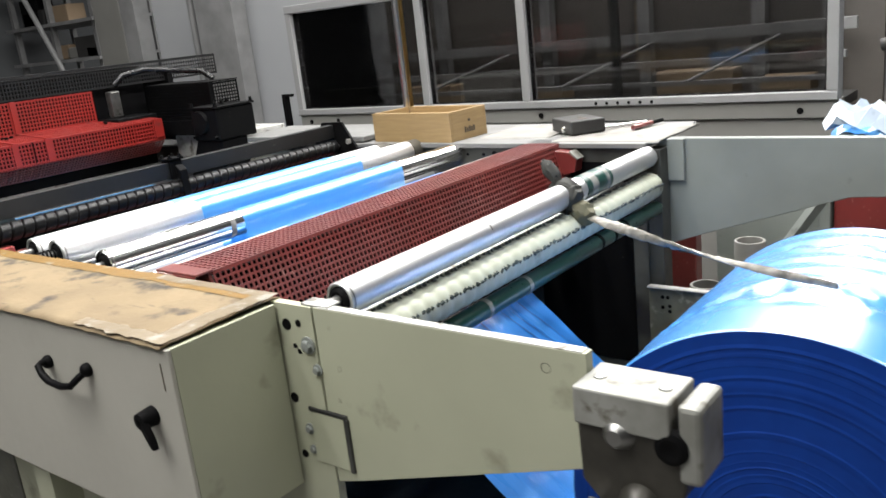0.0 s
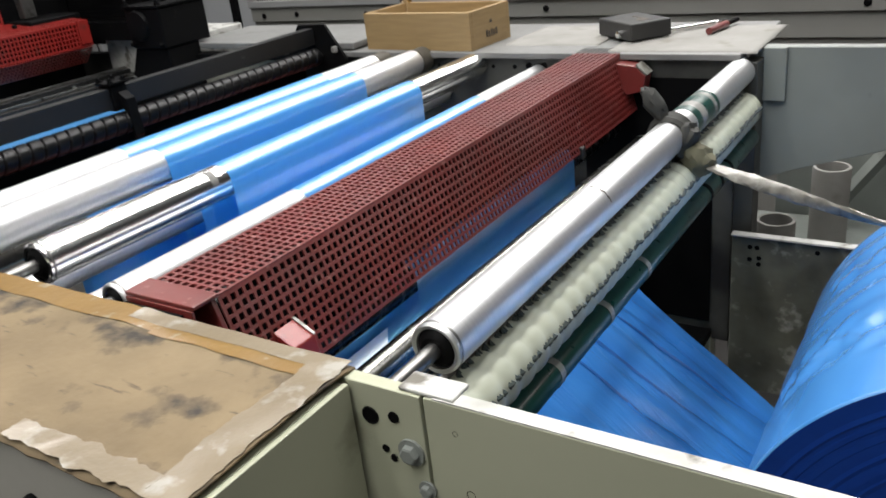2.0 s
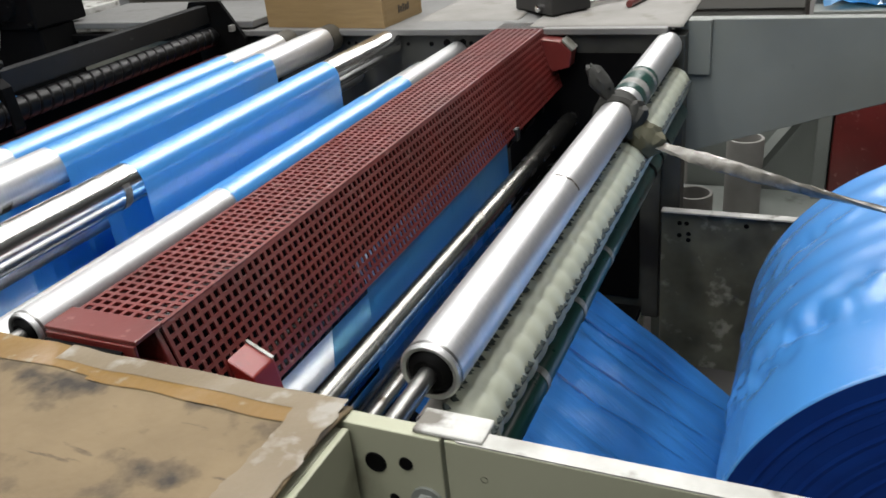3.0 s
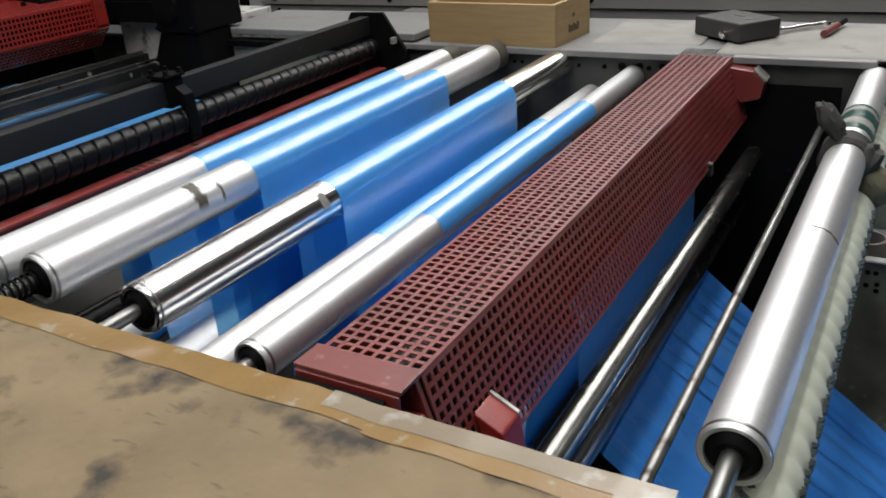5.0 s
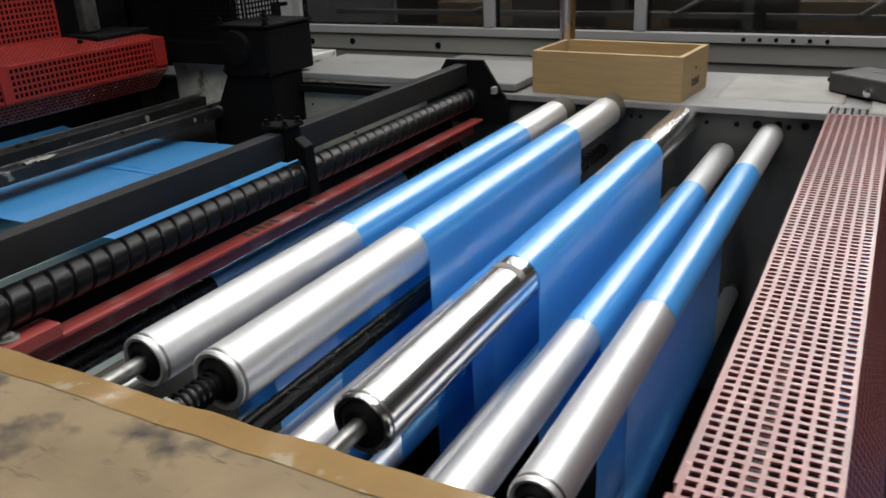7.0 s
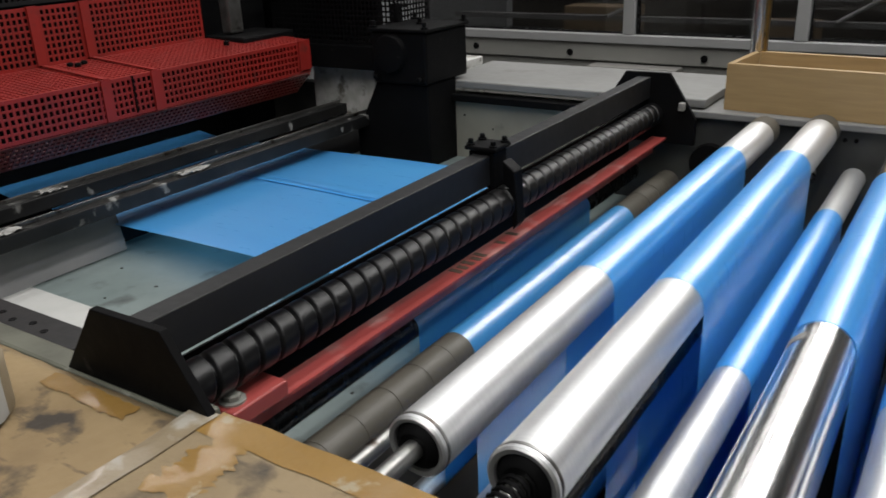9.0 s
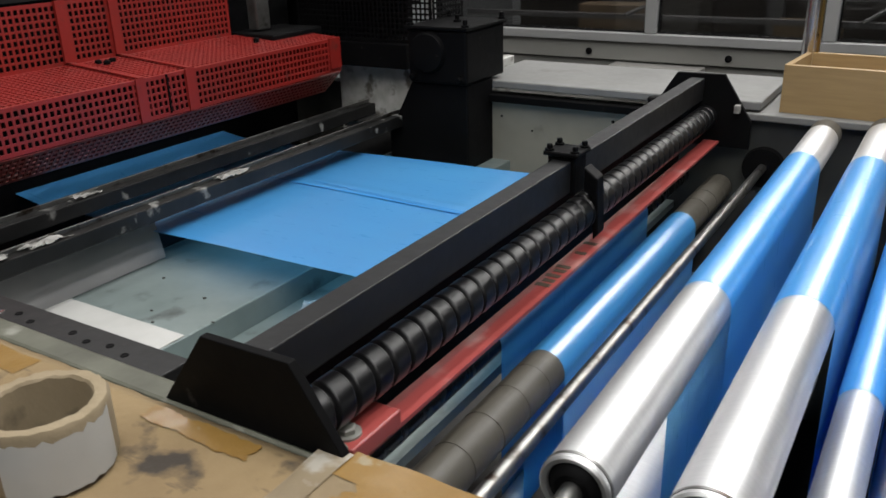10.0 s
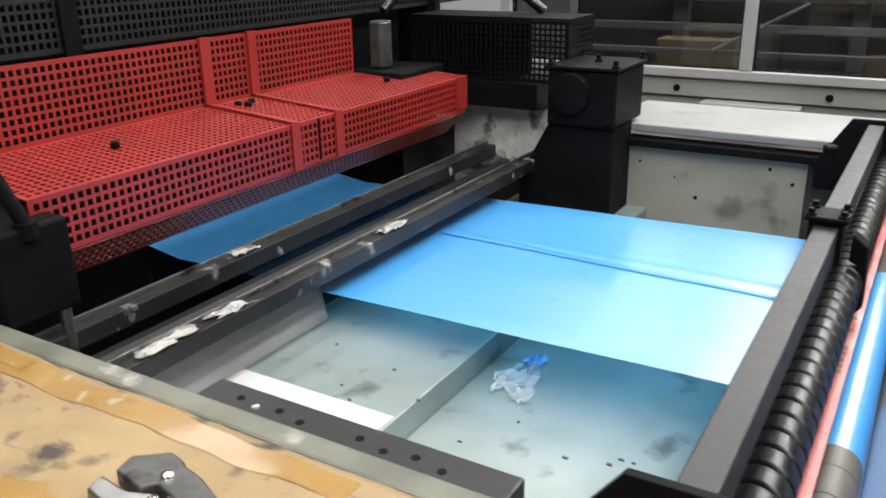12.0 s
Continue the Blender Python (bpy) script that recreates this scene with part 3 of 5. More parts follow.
def tape_strip(x0, x1, y0, y1, z, mat, seed, label, wave=0.004, nx=40, ny=3, torn=0.0):
    """A strip of packing tape with torn, wandering edges and small wrinkles."""
    verts, faces = [], []
    long_x = abs(x1 - x0) > abs(y1 - y0)
    nx, ny = (nx, ny) if long_x else (ny, nx)
    for i in range(nx + 1):
        for k in range(ny + 1):
            x, y = x0 + (x1 - x0) * i / nx, y0 + (y1 - y0) * k / ny
            n = noise.noise_vector(Vector((x * 18 + seed, y * 18, seed)))
            lift = 0.0035 * (0.5 + noise.noise(Vector((x * 7 + (3 if x > -1.97 else 8), y * 9, 3 if x > -1.97 else 8))))
            y += wave * n.y * (long_x and k in (0, ny))
            x += wave * n.x * ((not long_x) and i in (0, nx))
            if torn:
                f = (i / nx, k / ny)
                x += torn * (noise.noise(Vector((y * 60, seed, 1))) + 0.6 * noise.noise(Vector((y * 150, seed, 4)))) * (1 if f[0] > 0.5 else -1) * (abs(f[0] - 0.5) * 2) ** 2
                y += torn * (noise.noise(Vector((x * 45, seed, 2))) + 0.5 * noise.noise(Vector((x * 130, seed, 5)))) * (1 if f[1] > 0.5 else -1) * (abs(f[1] - 0.5) * 2) ** 2
            verts.append((x, y, z + lift + 0.0006 * abs(n.z)))
    for i in range(nx):
        for k in range(ny):
            a = i * (ny + 1) + k
            faces.append((a, a + ny + 1, a + ny + 2, a + 1))
    return tagged(sheet("tape_strip", verts, faces, mat, None, smooth=True), label, "tape", "tape on the cardboard")


tape_strip(-1.95, -1.13, -0.016, 0.016, 1.0042, BROWN_TAPE, 2, "glossy brown packing tape along the cardboard edge", nx=120)
tape_strip(-1.20, -0.915, -0.004, 0.017, 1.0048, CLEAR_TAPE, 5, "crinkled clear packing tape along the cardboard edge", nx=60)
tape_strip(-1.15, -0.93, -0.02, -0.003, 1.0043, BROWN_TAPE, 6, "glossy brown packing tape along the cardboard edge", nx=60)
tape_strip(-0.952, -0.913, -0.193, 0.0, 1.0048, CLEAR_TAPE, 9, "crinkled clear packing tape over the cardboard corner", nx=80, ny=6, torn=0.003)
tape_strip(-1.13, -0.95, -0.193, -0.168, 1.0046, CLEAR_TAPE, 10, "crinkled clear packing tape over the cardboard corner", nx=60, ny=6, torn=0.005)
tape_strip(-1.976, -1.950, -0.19, 0.01, 1.0050, CLEAR_TAPE, 11, "crinkled clear packing tape over the cardboard seam", nx=60, ny=4)
tape_strip(-1.928, -1.885, -0.085, -0.006, 1.0041, BROWN_TAPE, 12, "worn brown packing tape on the cardboard", nx=40, ny=10, torn=0.02)
tape_strip(-2.75, -2.30, -0.046, -0.016, 1.0040, BROWN_TAPE, 14, "glossy brown packing tape along the cardboard edge", wave=0.006, nx=80)
tape_strip(-4.2, -2.72, -0.036, -0.015, 1.0046, BROWN_TAPE, 15, "glossy brown packing tape along the cardboard edge", nx=120)
tape_strip(-2.6, -2.42, -0.19, -0.15, 1.0041, BROWN_TAPE, 17, "worn brown packing tape on the cardboard", wave=0.008, nx=50, ny=8, torn=0.018)
tape_strip(-2.14, -2.02, -0.036, -0.016, 1.0046, BROWN_TAPE, 16, "worn brown packing tape on the cardboard", nx=50, torn=0.006)

# cardboard core and locking pliers on the cover
core = empty("paper_core", "short ring of pale cardboard core with torn edges", "paper core")
ring = part("ring", lathe([(0, 0.0365), (0, 0.0475), (0.003, 0.0485), (0.012, 0.0485), (0.025, 0.0486), (0.038, 0.0485), (0.05, 0.0485), (0.053, 0.047), (0.0535, 0.042), (0.053, 0.038), (0.051, 0.0365), (0.03, 0.0362), (0.012, 0.0362), (0, 0.0365)], pose(-2.148, -0.109, 1.007, 90), 72), TUBE_CARD, core, smooth=True)
for v in ring.data.vertices:
    if v.co.z > 1.05:
        v.co.z += 0.0022 * noise.noise(v.co * 170)
        v.co += Vector((1, 1, 0)) * 0.001 * noise.noise(v.co * 120)
verts, faces = [], []
for k in range(19):
    a = radians(-75 + 6 * k)
    r, tear = 0.0489 + 0.0035 * max(0.0, math.sin(radians(10 * k))), 0.003 * noise.noise(Vector((k * 0.8, 3, 1)))
    for z in (1.009 + tear, 1.03, 1.054 + 2 * tear):
        verts.append((-2.148 + r * math.cos(a), -0.109 + r * math.sin(a), z))
    if k:
        faces.extend([(3 * k - 3 + n, 3 * k + n, 3 * k + 1 + n, 3 * k - 2 + n) for n in (0, 1)])
sheet("paper_wrap", verts, faces, OFF_WHITE, core, "loose white paper wrap peeling off the core", smooth=True)
plier = empty("locking_pliers", "worn steel locking pliers lying on the cardboard", "pliers")


def flat_form(points, z0, z1, bevel=0.002):
    """A flat forging: an outline in x and y, from z0 to z1."""
    bm = prism([(x, y) for x, y in points], z0, z1, bevel)
    for v in bm.verts:
        v.co = Vector((v.co.x, v.co.z, v.co.y))
    bmesh.ops.recalc_face_normals(bm, faces=bm.faces[:])
    return bm


part("jaw", flat_form([(-2.470, -0.098), (-2.445, -0.078), (-2.425, -0.083), (-2.415, -0.103), (-2.43, -0.125), (-2.465, -0.118)], 1.008, 1.024), OILY_GREY, plier)
part("lower_jaw", flat_form([(-2.475, -0.124), (-2.44, -0.128), (-2.415, -0.118), (-2.40, -0.135), (-2.42, -0.152), (-2.47, -0.142)], 1.008, 1.02), STEEL, plier)
part("handle", flat_form([(-2.425, -0.087), (-2.395, -0.093), (-2.35, -0.112), (-2.29, -0.118), (-2.275, -0.124), (-2.29, -0.131), (-2.36, -0.13), (-2.42, -0.116)], 1.010, 1.026), OILY_GREY, plier)
part("handle", flat_form([(-2.42, -0.128), (-2.37, -0.142), (-2.31, -0.166), (-2.27, -0.20), (-2.285, -0.212), (-2.34, -0.18), (-2.41, -0.152)], 1.008, 1.022), OILY_GREY, plier)
part("link", rod_between((-2.40, -0.122, 1.02), (-2.33, -0.148, 1.02), 0.005), STEEL, plier)
for x, y in ((-2.42, -0.105), (-2.405, -0.132), (-2.335, -0.15), (-2.37, -0.12)):
    part("rivet", lathe([(0, 0.006), (0.003, 0.005), (0.004, 0.002)], pose(x, y, 1.025, 90), 14), CHROME, plier, smooth=True)

# film roll
ROLL_X, ROLL_Z, ROLL_R, Y0, Y1 = -0.313, 0.49, 0.378, 0.455, 1.07
roll = empty("film_roll", "large roll of bright blue plastic film on a shaft", "film roll", at=(ROLL_X, 0, ROLL_Z))
verts, faces = [], []
NA, ys = 220, [Y0, Y0 + 0.0015, Y0 + 0.004] + [Y0 + 0.004 + (Y1 - Y0 - 0.008) * k / 60 for k in range(1, 60)] + [Y1 - 0.004, Y1 - 0.0015, Y1]
for y in ys:
    for k in range(NA):
        a = 2 * math.pi * k / NA
        r = ROLL_R - (0.003 if y in (ys[0], ys[-1]) else 0.0)
        band = max(0.0, 1 - abs((y - 0.66) / 0.09)) + 0.6 * max(0.0, 1 - abs((y - 0.93) / 0.05))
        n = noise.noise(Vector((math.cos(a) * 7, math.sin(a) * 7, y * 22)))
        ridge = abs(noise.noise(Vector((math.cos(a) * 16, math.sin(a) * 16, y * 14 + 5))))
        r += band * (0.013 * n - 0.020 * ridge) + 0.0012 * math.sin(y * 90) * (y > 0.7)
        verts.append((ROLL_X + r * math.cos(a), y, ROLL_Z + r * math.sin(a)))
for j in range(len(ys) - 1):
    for k in range(NA):
        faces.append((j * NA + k, j * NA + (k + 1) % NA, (j + 1) * NA + (k + 1) % NA, (j + 1) * NA + k))
sheet("wound_film", verts, faces, BLUE_ROLL, roll, smooth=True)
at_roll = pose(ROLL_X, 0, ROLL_Z)
face_rings = [(Y0 + 0.0002, 0.056)]
while face_rings[-1][1] < ROLL_R - 0.012:
    face_rings.append((Y0 + rim.uniform(-0.0012, 0.0018), face_rings[-1][1] + rim.uniform(0.003, 0.008)))
face_rings.append((Y0, ROLL_R - 0.0032))
part("roll_face", lathe(face_rings, at_roll, 140), ROLL_FACE, roll, "dark blue edge of the wound layers")
part("roll_face", lathe([(Y1, 0.056), (Y1, ROLL_R - 0.0032)], at_roll, 60), ROLL_FACE, roll, "dark blue edge of the wound layers")
part("core_tube", lathe([(Y0 - 0.01, 0.04), (Y0 - 0.01, 0.056), (Y1 + 0.01, 0.056), (Y1 + 0.01, 0.04)], at_roll, 40), TUBE_CARD, roll, smooth=True)
part("shaft", lathe([(0.04, 0.02), (1.39, 0.02)], at_roll, 24), STEEL, roll, smooth=True)

# ---- rollers ----
TURNING = []


def roller(name, x, z, r, y0, y1, mat, label, turning=True, hollow=True, shaft=0.009, ends=(0.018, 1.334), cap=0.0):
    thing = empty(name, label, "roller", "rollers across the machine", at=(x, 0, z))
    m = pose(x, 0, z)
    lip = r * 0.80 if hollow else r * 0.5
    profile = [(y0 + 0.018, lip * 0.6), (y0 + 0.015, lip), (y0 + 0.001, lip), (y0, r * 0.93), (y0 + 0.002, r), (y1 - 0.002 - cap, r), (y1 - cap, r * 0.95), (y1 - cap + 0.001, r * 0.4)]
    part("shell", lathe(profile, m, 56), mat, thing, smooth=True)
    part("shaft", lathe([(ends[0], shaft), (ends[1], shaft)], m, 16), STEEL, thing, smooth=True)
    if hollow:
        part("bearing", lathe([(y0 - 0.002, shaft), (y0 - 0.003, r * 0.5), (y0 - 0.001, r * 0.62), (y0 + 0.004, r * 0.77), (y0 + 0.014, r * 0.78), (y0 + 0.014, shaft)], m, 28), BLACK, thing, smooth=True)
        part("end_ring", lathe([(y0 + 0.006, r * 1.004), (y0 + 0.006, r * 1.02), (y0 + 0.009, r * 1.02), (y0 + 0.009, r * 1.004)], m, 48), STEEL, thing, smooth=True)
    if cap:
        part("end_sleeve", lathe([(y1 - cap + 0.002, r * 0.9), (y1 - cap + 0.002, r * 0.985), (y1, r * 0.985), (y1, 0.006)], m, 40), GREY_WRAP, thing, "dark taped end sleeve", smooth=True)
    if turning:
        TURNING.append((thing, x, z, r))
    return thing


def ring_band(thing, x, z, r, y0, y1, a0, a1, mat, name="tape_band", label="", ragged=0.0, seed=0):
    """A band of tape round part of a roller."""
    n = max(6, int(abs(a1 - a0) / 8))
    verts, faces = [], []
    for k in range(n + 1):
        a = radians(a0 + (a1 - a0) * k / n)
        e0, e1 = (ragged * noise.noise(Vector((k * 0.9, seed + s, 0))) for s in (0, 7))
        for y, rr in ((y0 + e0, r), (y0 + e0, r + 0.0007), (y1 + e1, r + 0.0007), (y1 + e1, r)):
            verts.append((x + rr * math.cos(a), y, z + rr * math.sin(a)))
    for k in range(n):
        for s in range(3):
            i = k * 4 + s
            faces.append((i, i + 1, i + 5, i + 4))
    return sheet(name, verts, faces, mat, thing, label, smooth=False)


def helix_body(thing, name, x, z, r, y0, y1, pitch, depth, width, mat, steps=10, seg=48, starts=1, label="", bulge=0.25):
    """A sleeve with a spiral groove: the radius falls by depth in a groove of that width (share of the pitch)."""
    ny = int((y1 - y0) / pitch * steps)
    verts, faces = [], []
    for j in range(ny + 1):
        y = y0 + (y1 - y0) * j / ny
        for k in range(seg):
            phase = (y / pitch + starts * k / seg) % 1.0
            d = min(phase, 1 - phase) / (width / 2)
            rr = r - depth * max(0.0, 1 - d) ** 0.3 + bulge * depth * math.cos(2 * math.pi * (phase - 0.5))
            a = 2 * math.pi * k / seg
            verts.append((x + rr * math.cos(a), y, z + rr * math.sin(a)))
    for j in range(ny):
        for k in range(seg):
            faces.append((j * seg + k, j * seg + (k + 1) % seg, (j + 1) * seg + (k + 1) % seg, (j + 1) * seg + k))
    faces.append(tuple(range(seg)))
    faces.append(tuple(ny * seg + k for k in range(seg)))
    return sheet(name, verts, faces, mat, thing, label, smooth=True)


SATIN = "satin aluminium guide roller carrying blue film"
LOW = "plain aluminium roller low in the machine"
r1 = roller("guide_roller", -0.9005, 0.961, 0.029, 0.124, 1.33, ALU, "plain satin aluminium guide roller tied with a rag", turning=False)
ring_band(r1, -0.9005, 0.961, 0.029, 0.53, 0.532, 20, 95, INK, "pen_mark", ragged=0.004, seed=4)
for y0, y1, mat in ((0.93, 0.955, GREEN), (0.955, 0.985, WHITE_RAG), (0.985, 1.03, GREEN), (1.03, 1.045, WHITE_RAG), (1.045, 1.06, GREEN)):
    ring_band(r1, -0.9005, 0.961, 0.029, y0, y1, 0, 360, mat, ragged=0.002, seed=y0)

nub = empty("grip_roller", "pale green quilted rubber grip roller with dark teeth", "roller", "rollers across the machine", at=(-0.888, 0, 0.885))
NX, NZ, NR = -0.888, 0.885, 0.037
helix_body(nub, "sleeve", NX, NZ, NR, 0.12, 1.31, 0.036, 0.0024, 0.5, NUB_SKIN, steps=9, seg=40)
part("shaft", lathe([(0.036, 0.01), (1.334, 0.01)], pose(NX, 0, NZ), 16), STEEL, nub, smooth=True)
strip = ring_band(nub, NX, NZ, NR + 0.001, 0.12, 1.31, 96, 140, PAPER, "edge_strip", "off-white strip with holes")
verts, faces = [], []
for row, ang in enumerate((92, 12)):
    for k in range(86):
        y = 0.13 + k * 0.0138
        for s in range(2 if k % 3 else 1):
            a, yy = radians(ang + rim.uniform(-3, 3)), y + s * 0.0045
            c, t = Vector((math.cos(a), 0, math.sin(a))), Vector((-math.sin(a), 0, math.cos(a)))
            p = Vector((NX, yy, NZ)) + c * (NR - 0.001)
            b = len(verts)
            verts.extend([p + t * 0.0052, p - t * 0.0052, p + Vector((0, 0.0048, 0)), p - Vector((0, 0.0034, 0)), p + c * 0.0065 + t * 0.002])
            faces.extend([(b, b + 2, b + 4), (b + 2, b + 1, b + 4), (b + 1, b + 3, b + 4), (b + 3, b, b + 4)])
tagged(sheet("teeth", verts, faces, NUB_DARK, nub, "rows of small dark rubber teeth"), kind="stuff")
green = roller("green_roller", -0.872, 0.826, 0.019, 0.12, 1.31, GREEN, "dark green rubber covered roller with steel clips", turning=False, hollow=False)
for y in (0.16, 0.31, 0.47, 0.62, 0.95, 1.02, 1.09):
    ring_band(green, -0.872, 0.826, 0.0193, y, y + 0.012, 0, 360, WORN_PALE if y < 0.9 else BLACK, "clip")
lowc = roller("lower_chrome_roller", -1.106, 0.803, 0.018, 0.1, 1.3, DULL_CHROME, "thin dull chrome roller beneath the red guard", hollow=False)
rod1 = roller("steel_rod", -0.977, 0.884, 0.0065, 0.06, 1.33, STEEL, "thin bare steel rod across the machine", turning=False, hollow=False, shaft=0.004)
low_a = roller("lower_roller", -1.132, 0.692, 0.022, 0.1, 1.3, DULL_CHROME, "dark shiny chrome roller low under the red guard", hollow=False)
# Added black roller that keeps light out of the guard.
nip = roller("light_block_roller", -1.219, 0.94, 0.034, 0.1, 1.3, RUBBER, "black roller added under the red guard to block light", turning=False, hollow=False)
low_p = roller("lower_roller", -1.186, 0.84, 0.03, 0.1, 1.3, RUBBER, "black rubber roller under the red guard", hollow=False)
low_b = roller("lower_roller", -1.294, 0.62, 0.0535, 0.1, 1.3, ALU, LOW)
r2 = roller("guide_roller", -1.372, 0.946, 0.0245, 0.09, 1.33, ALU, SATIN)
low_q = roller("lower_roller", -1.4160, 0.60, 0.017, 0.1, 1.3, ALU, LOW, hollow=False)
r3 = roller("guide_roller", -1.460, 0.903, 0.0255, 0.09, 1.31, ALU, SATIN)
low_c = roller("lower_roller", -1.5005, 0.62, 0.0135, 0.1, 1.3, ALU, LOW, hollow=False)
chrome = roller("chrome_roller", -1.545, 0.967, 0.031, 0.1, 1.33, CHROME, "scratched polished chrome roller carrying blue film")
for a0, a1 in ((10, 60), (170, 250)):
    ring_band(chrome, -1.545, 0.967, 0.031, 0.408, 0.422, a0, a1, WHITE_RAG, "tape_band", "small torn white tape", ragged=0.004, seed=a0)
low_d = roller("lower_roller", -1.593, 0.64, 0.015, 0.1, 1.3, ALU, LOW, hollow=False)
low_u = roller("lower_roller", -1.661, 0.62, 0.005, 0.1, 1.3, STEEL, "thin steel rod low in the machine", hollow=False, shaft=0.003)
low_f = roller("guide_roller", -1.632, 0.900, 0.022, 0.1, 1.3, ALU, SATIN)
low_h = roller("lower_roller", -1.545, 0.81, 0.018, 0.1, 1.3, ALU, LOW)
dark_bar = roller("dark_roller", -1.712, 0.895, 0.014, 0.07, 1.3, RUBBER, "thin shiny black roller between the guide rollers", turning=False, hollow=False)
r4 = roller("guide_roller", -1.70, 0.982, 0.032, 0.085, 1.325, ALU, "satin aluminium guide roller with a dark tape mark", cap=0.045)
ring_band(r4, -1.70, 0.982, 0.032, 0.325, 0.343, 5, 85, GREY_WRAP, "tape_band", "torn dark grey tape mark", ragged=0.012, seed=2)
ring_band(r4, -1.70, 0.982, 0.032, 0.372, 0.376, 0, 60, GREY_WRAP, "tape_band", "torn dark grey tape mark", ragged=0.006, seed=6)
spring = tube_path([(-1.70 + 0.013 * math.cos(k * 0.7), 0.030 + k * 0.0009, 0.982 + 0.013 * math.sin(k * 0.7)) for k in range(60)], 0.002, 6)
part("spring", spring, BLACK, r4, "black coil spring on the shaft", smooth=True)
part("nut", lathe([(0.018, 0.016), (0.028, 0.016)], pose(-1.70, 0, 0.982), 6), STEEL, r4)
low_r = roller("lower_roller", -1.7515, 0.64, 0.0185, 0.1, 1.3, ALU, LOW, hollow=False)
r5 = roller("guide_roller", -1.80, 0.980, 0.029, 0.085, 1.29, ALU, SATIN, cap=0.05)
low_e = roller("lower_roller", -1.8955, 0.60, 0.0655, 0.1, 1.3, ALU, LOW)
rod2 = roller("steel_rod", -1.912, 0.890, 0.009, 0.06, 1.33, STEEL, "thin dark steel rod across the machine", turning=False, hollow=False, shaft=0.006)
grey = roller("taped_roller", -1.990, 0.846, 0.027, 0.09, 1.3, GREY_WRAP, "roller wound with grey cloth tape", hollow=False)
for y in (0.16, 0.22, 0.285, 0.35, 0.405, 1.12, 1.18):
    ring_band(grey, -1.99, 0.846, 0.0271, y, y + 0.054, 0, 350, GREY_WRAP, "tape_turn", ragged=0.002, seed=y * 10)
low_s = roller("lower_roller", -2.035, 0.62, 0.016, 0.1, 1.3, ALU, LOW, hollow=False)
low_t = roller("lower_roller", -2.074, 0.862, 0.021, 0.1, 1.3, RUBBER, "black roller under the beam", hollow=False)
far_hub = part("hub_plate", lathe([(1.318, 0.006), (1.318, 0.04), (1.334, 0.042)], pose(-1.912, 0, 0.89), 32), BLACK, rod2, smooth=True)

# ---- the web of film ----


def arc(cx, cz, r, a0, a1, n=14):
    return [(cx + r * math.cos(radians(a0 + (a1 - a0) * k / n)), cz + r * math.sin(radians(a0 + (a1 - a0) * k / n))) for k in range(n + 1)]


FY0, FY1, NY = 0.447, 1.032, 72
spans = {
    "inlet_sheet": [(-0.552, 0.1975), (-0.60, 0.236)] + [(-0.62 - 0.0215 * k, 0.2525 + 0.01729 * k) for k in range(24)] + arc(-1.132, 0.692, 0.023, -129, -180, 6) + [(-1.155, 0.75)],
    "nip_sheet": [(-1.155, 0.75)] + arc(-1.186, 0.84, 0.031, 0, 180) + arc(-1.294, 0.62, 0.0545, 0, -180),
    "upper_sheet": arc(-1.372, 0.946, 0.0255, 0, 180) + arc(-1.416, 0.60, 0.0185, 0, -180) + arc(-1.460, 0.903, 0.0265, 0, 180) + arc(-1.5005, 0.62, 0.0145, 0, -180)
    + arc(-1.545, 0.967, 0.032, 0, 180) + arc(-1.593, 0.64, 0.016, 0, -180) + arc(-1.632, 0.900, 0.023, 0, 180) + arc(-1.661, 0.62, 0.006, 0, -180) + arc(-1.70, 0.982, 0.033, 0, 180) + arc(-1.7515, 0.64, 0.0195, 0, -180)
    + arc(-1.80, 0.980, 0.030, 0, 180) + arc(-1.8955, 0.60, 0.0665, 0, -180) + arc(-1.990, 0.846, 0.028, 0, 180) + arc(-2.035, 0.62, 0.017, 0, -180) + arc(-2.074, 0.862, 0.022, 0, 90),
    "outlet_sheet": [(-2.074, 0.884), (-2.12, 0.885)] + [(-2.12 - 0.06 * k, 0.885 + 0.0006 * math.sin(k)) for k in range(1, 17)] + [(-3.2, 0.905), (-3.5, 0.95)],
}


def wrinkle(x, y):
    """How far the slack inlet sheet lifts or sinks from its plane."""
    w = y - 0.25 * (x + 0.8)
    soft = 0.012 * noise.noise(Vector((x * 1.4, w * 8, 4)))
    return soft - 0.016 * max(0.0, 0.16 - abs(noise.noise(Vector((x * 1.1, w * 13, 9))))) / 0.16 * (0.5 + noise.noise(Vector((x * 4, y * 4, 1))))


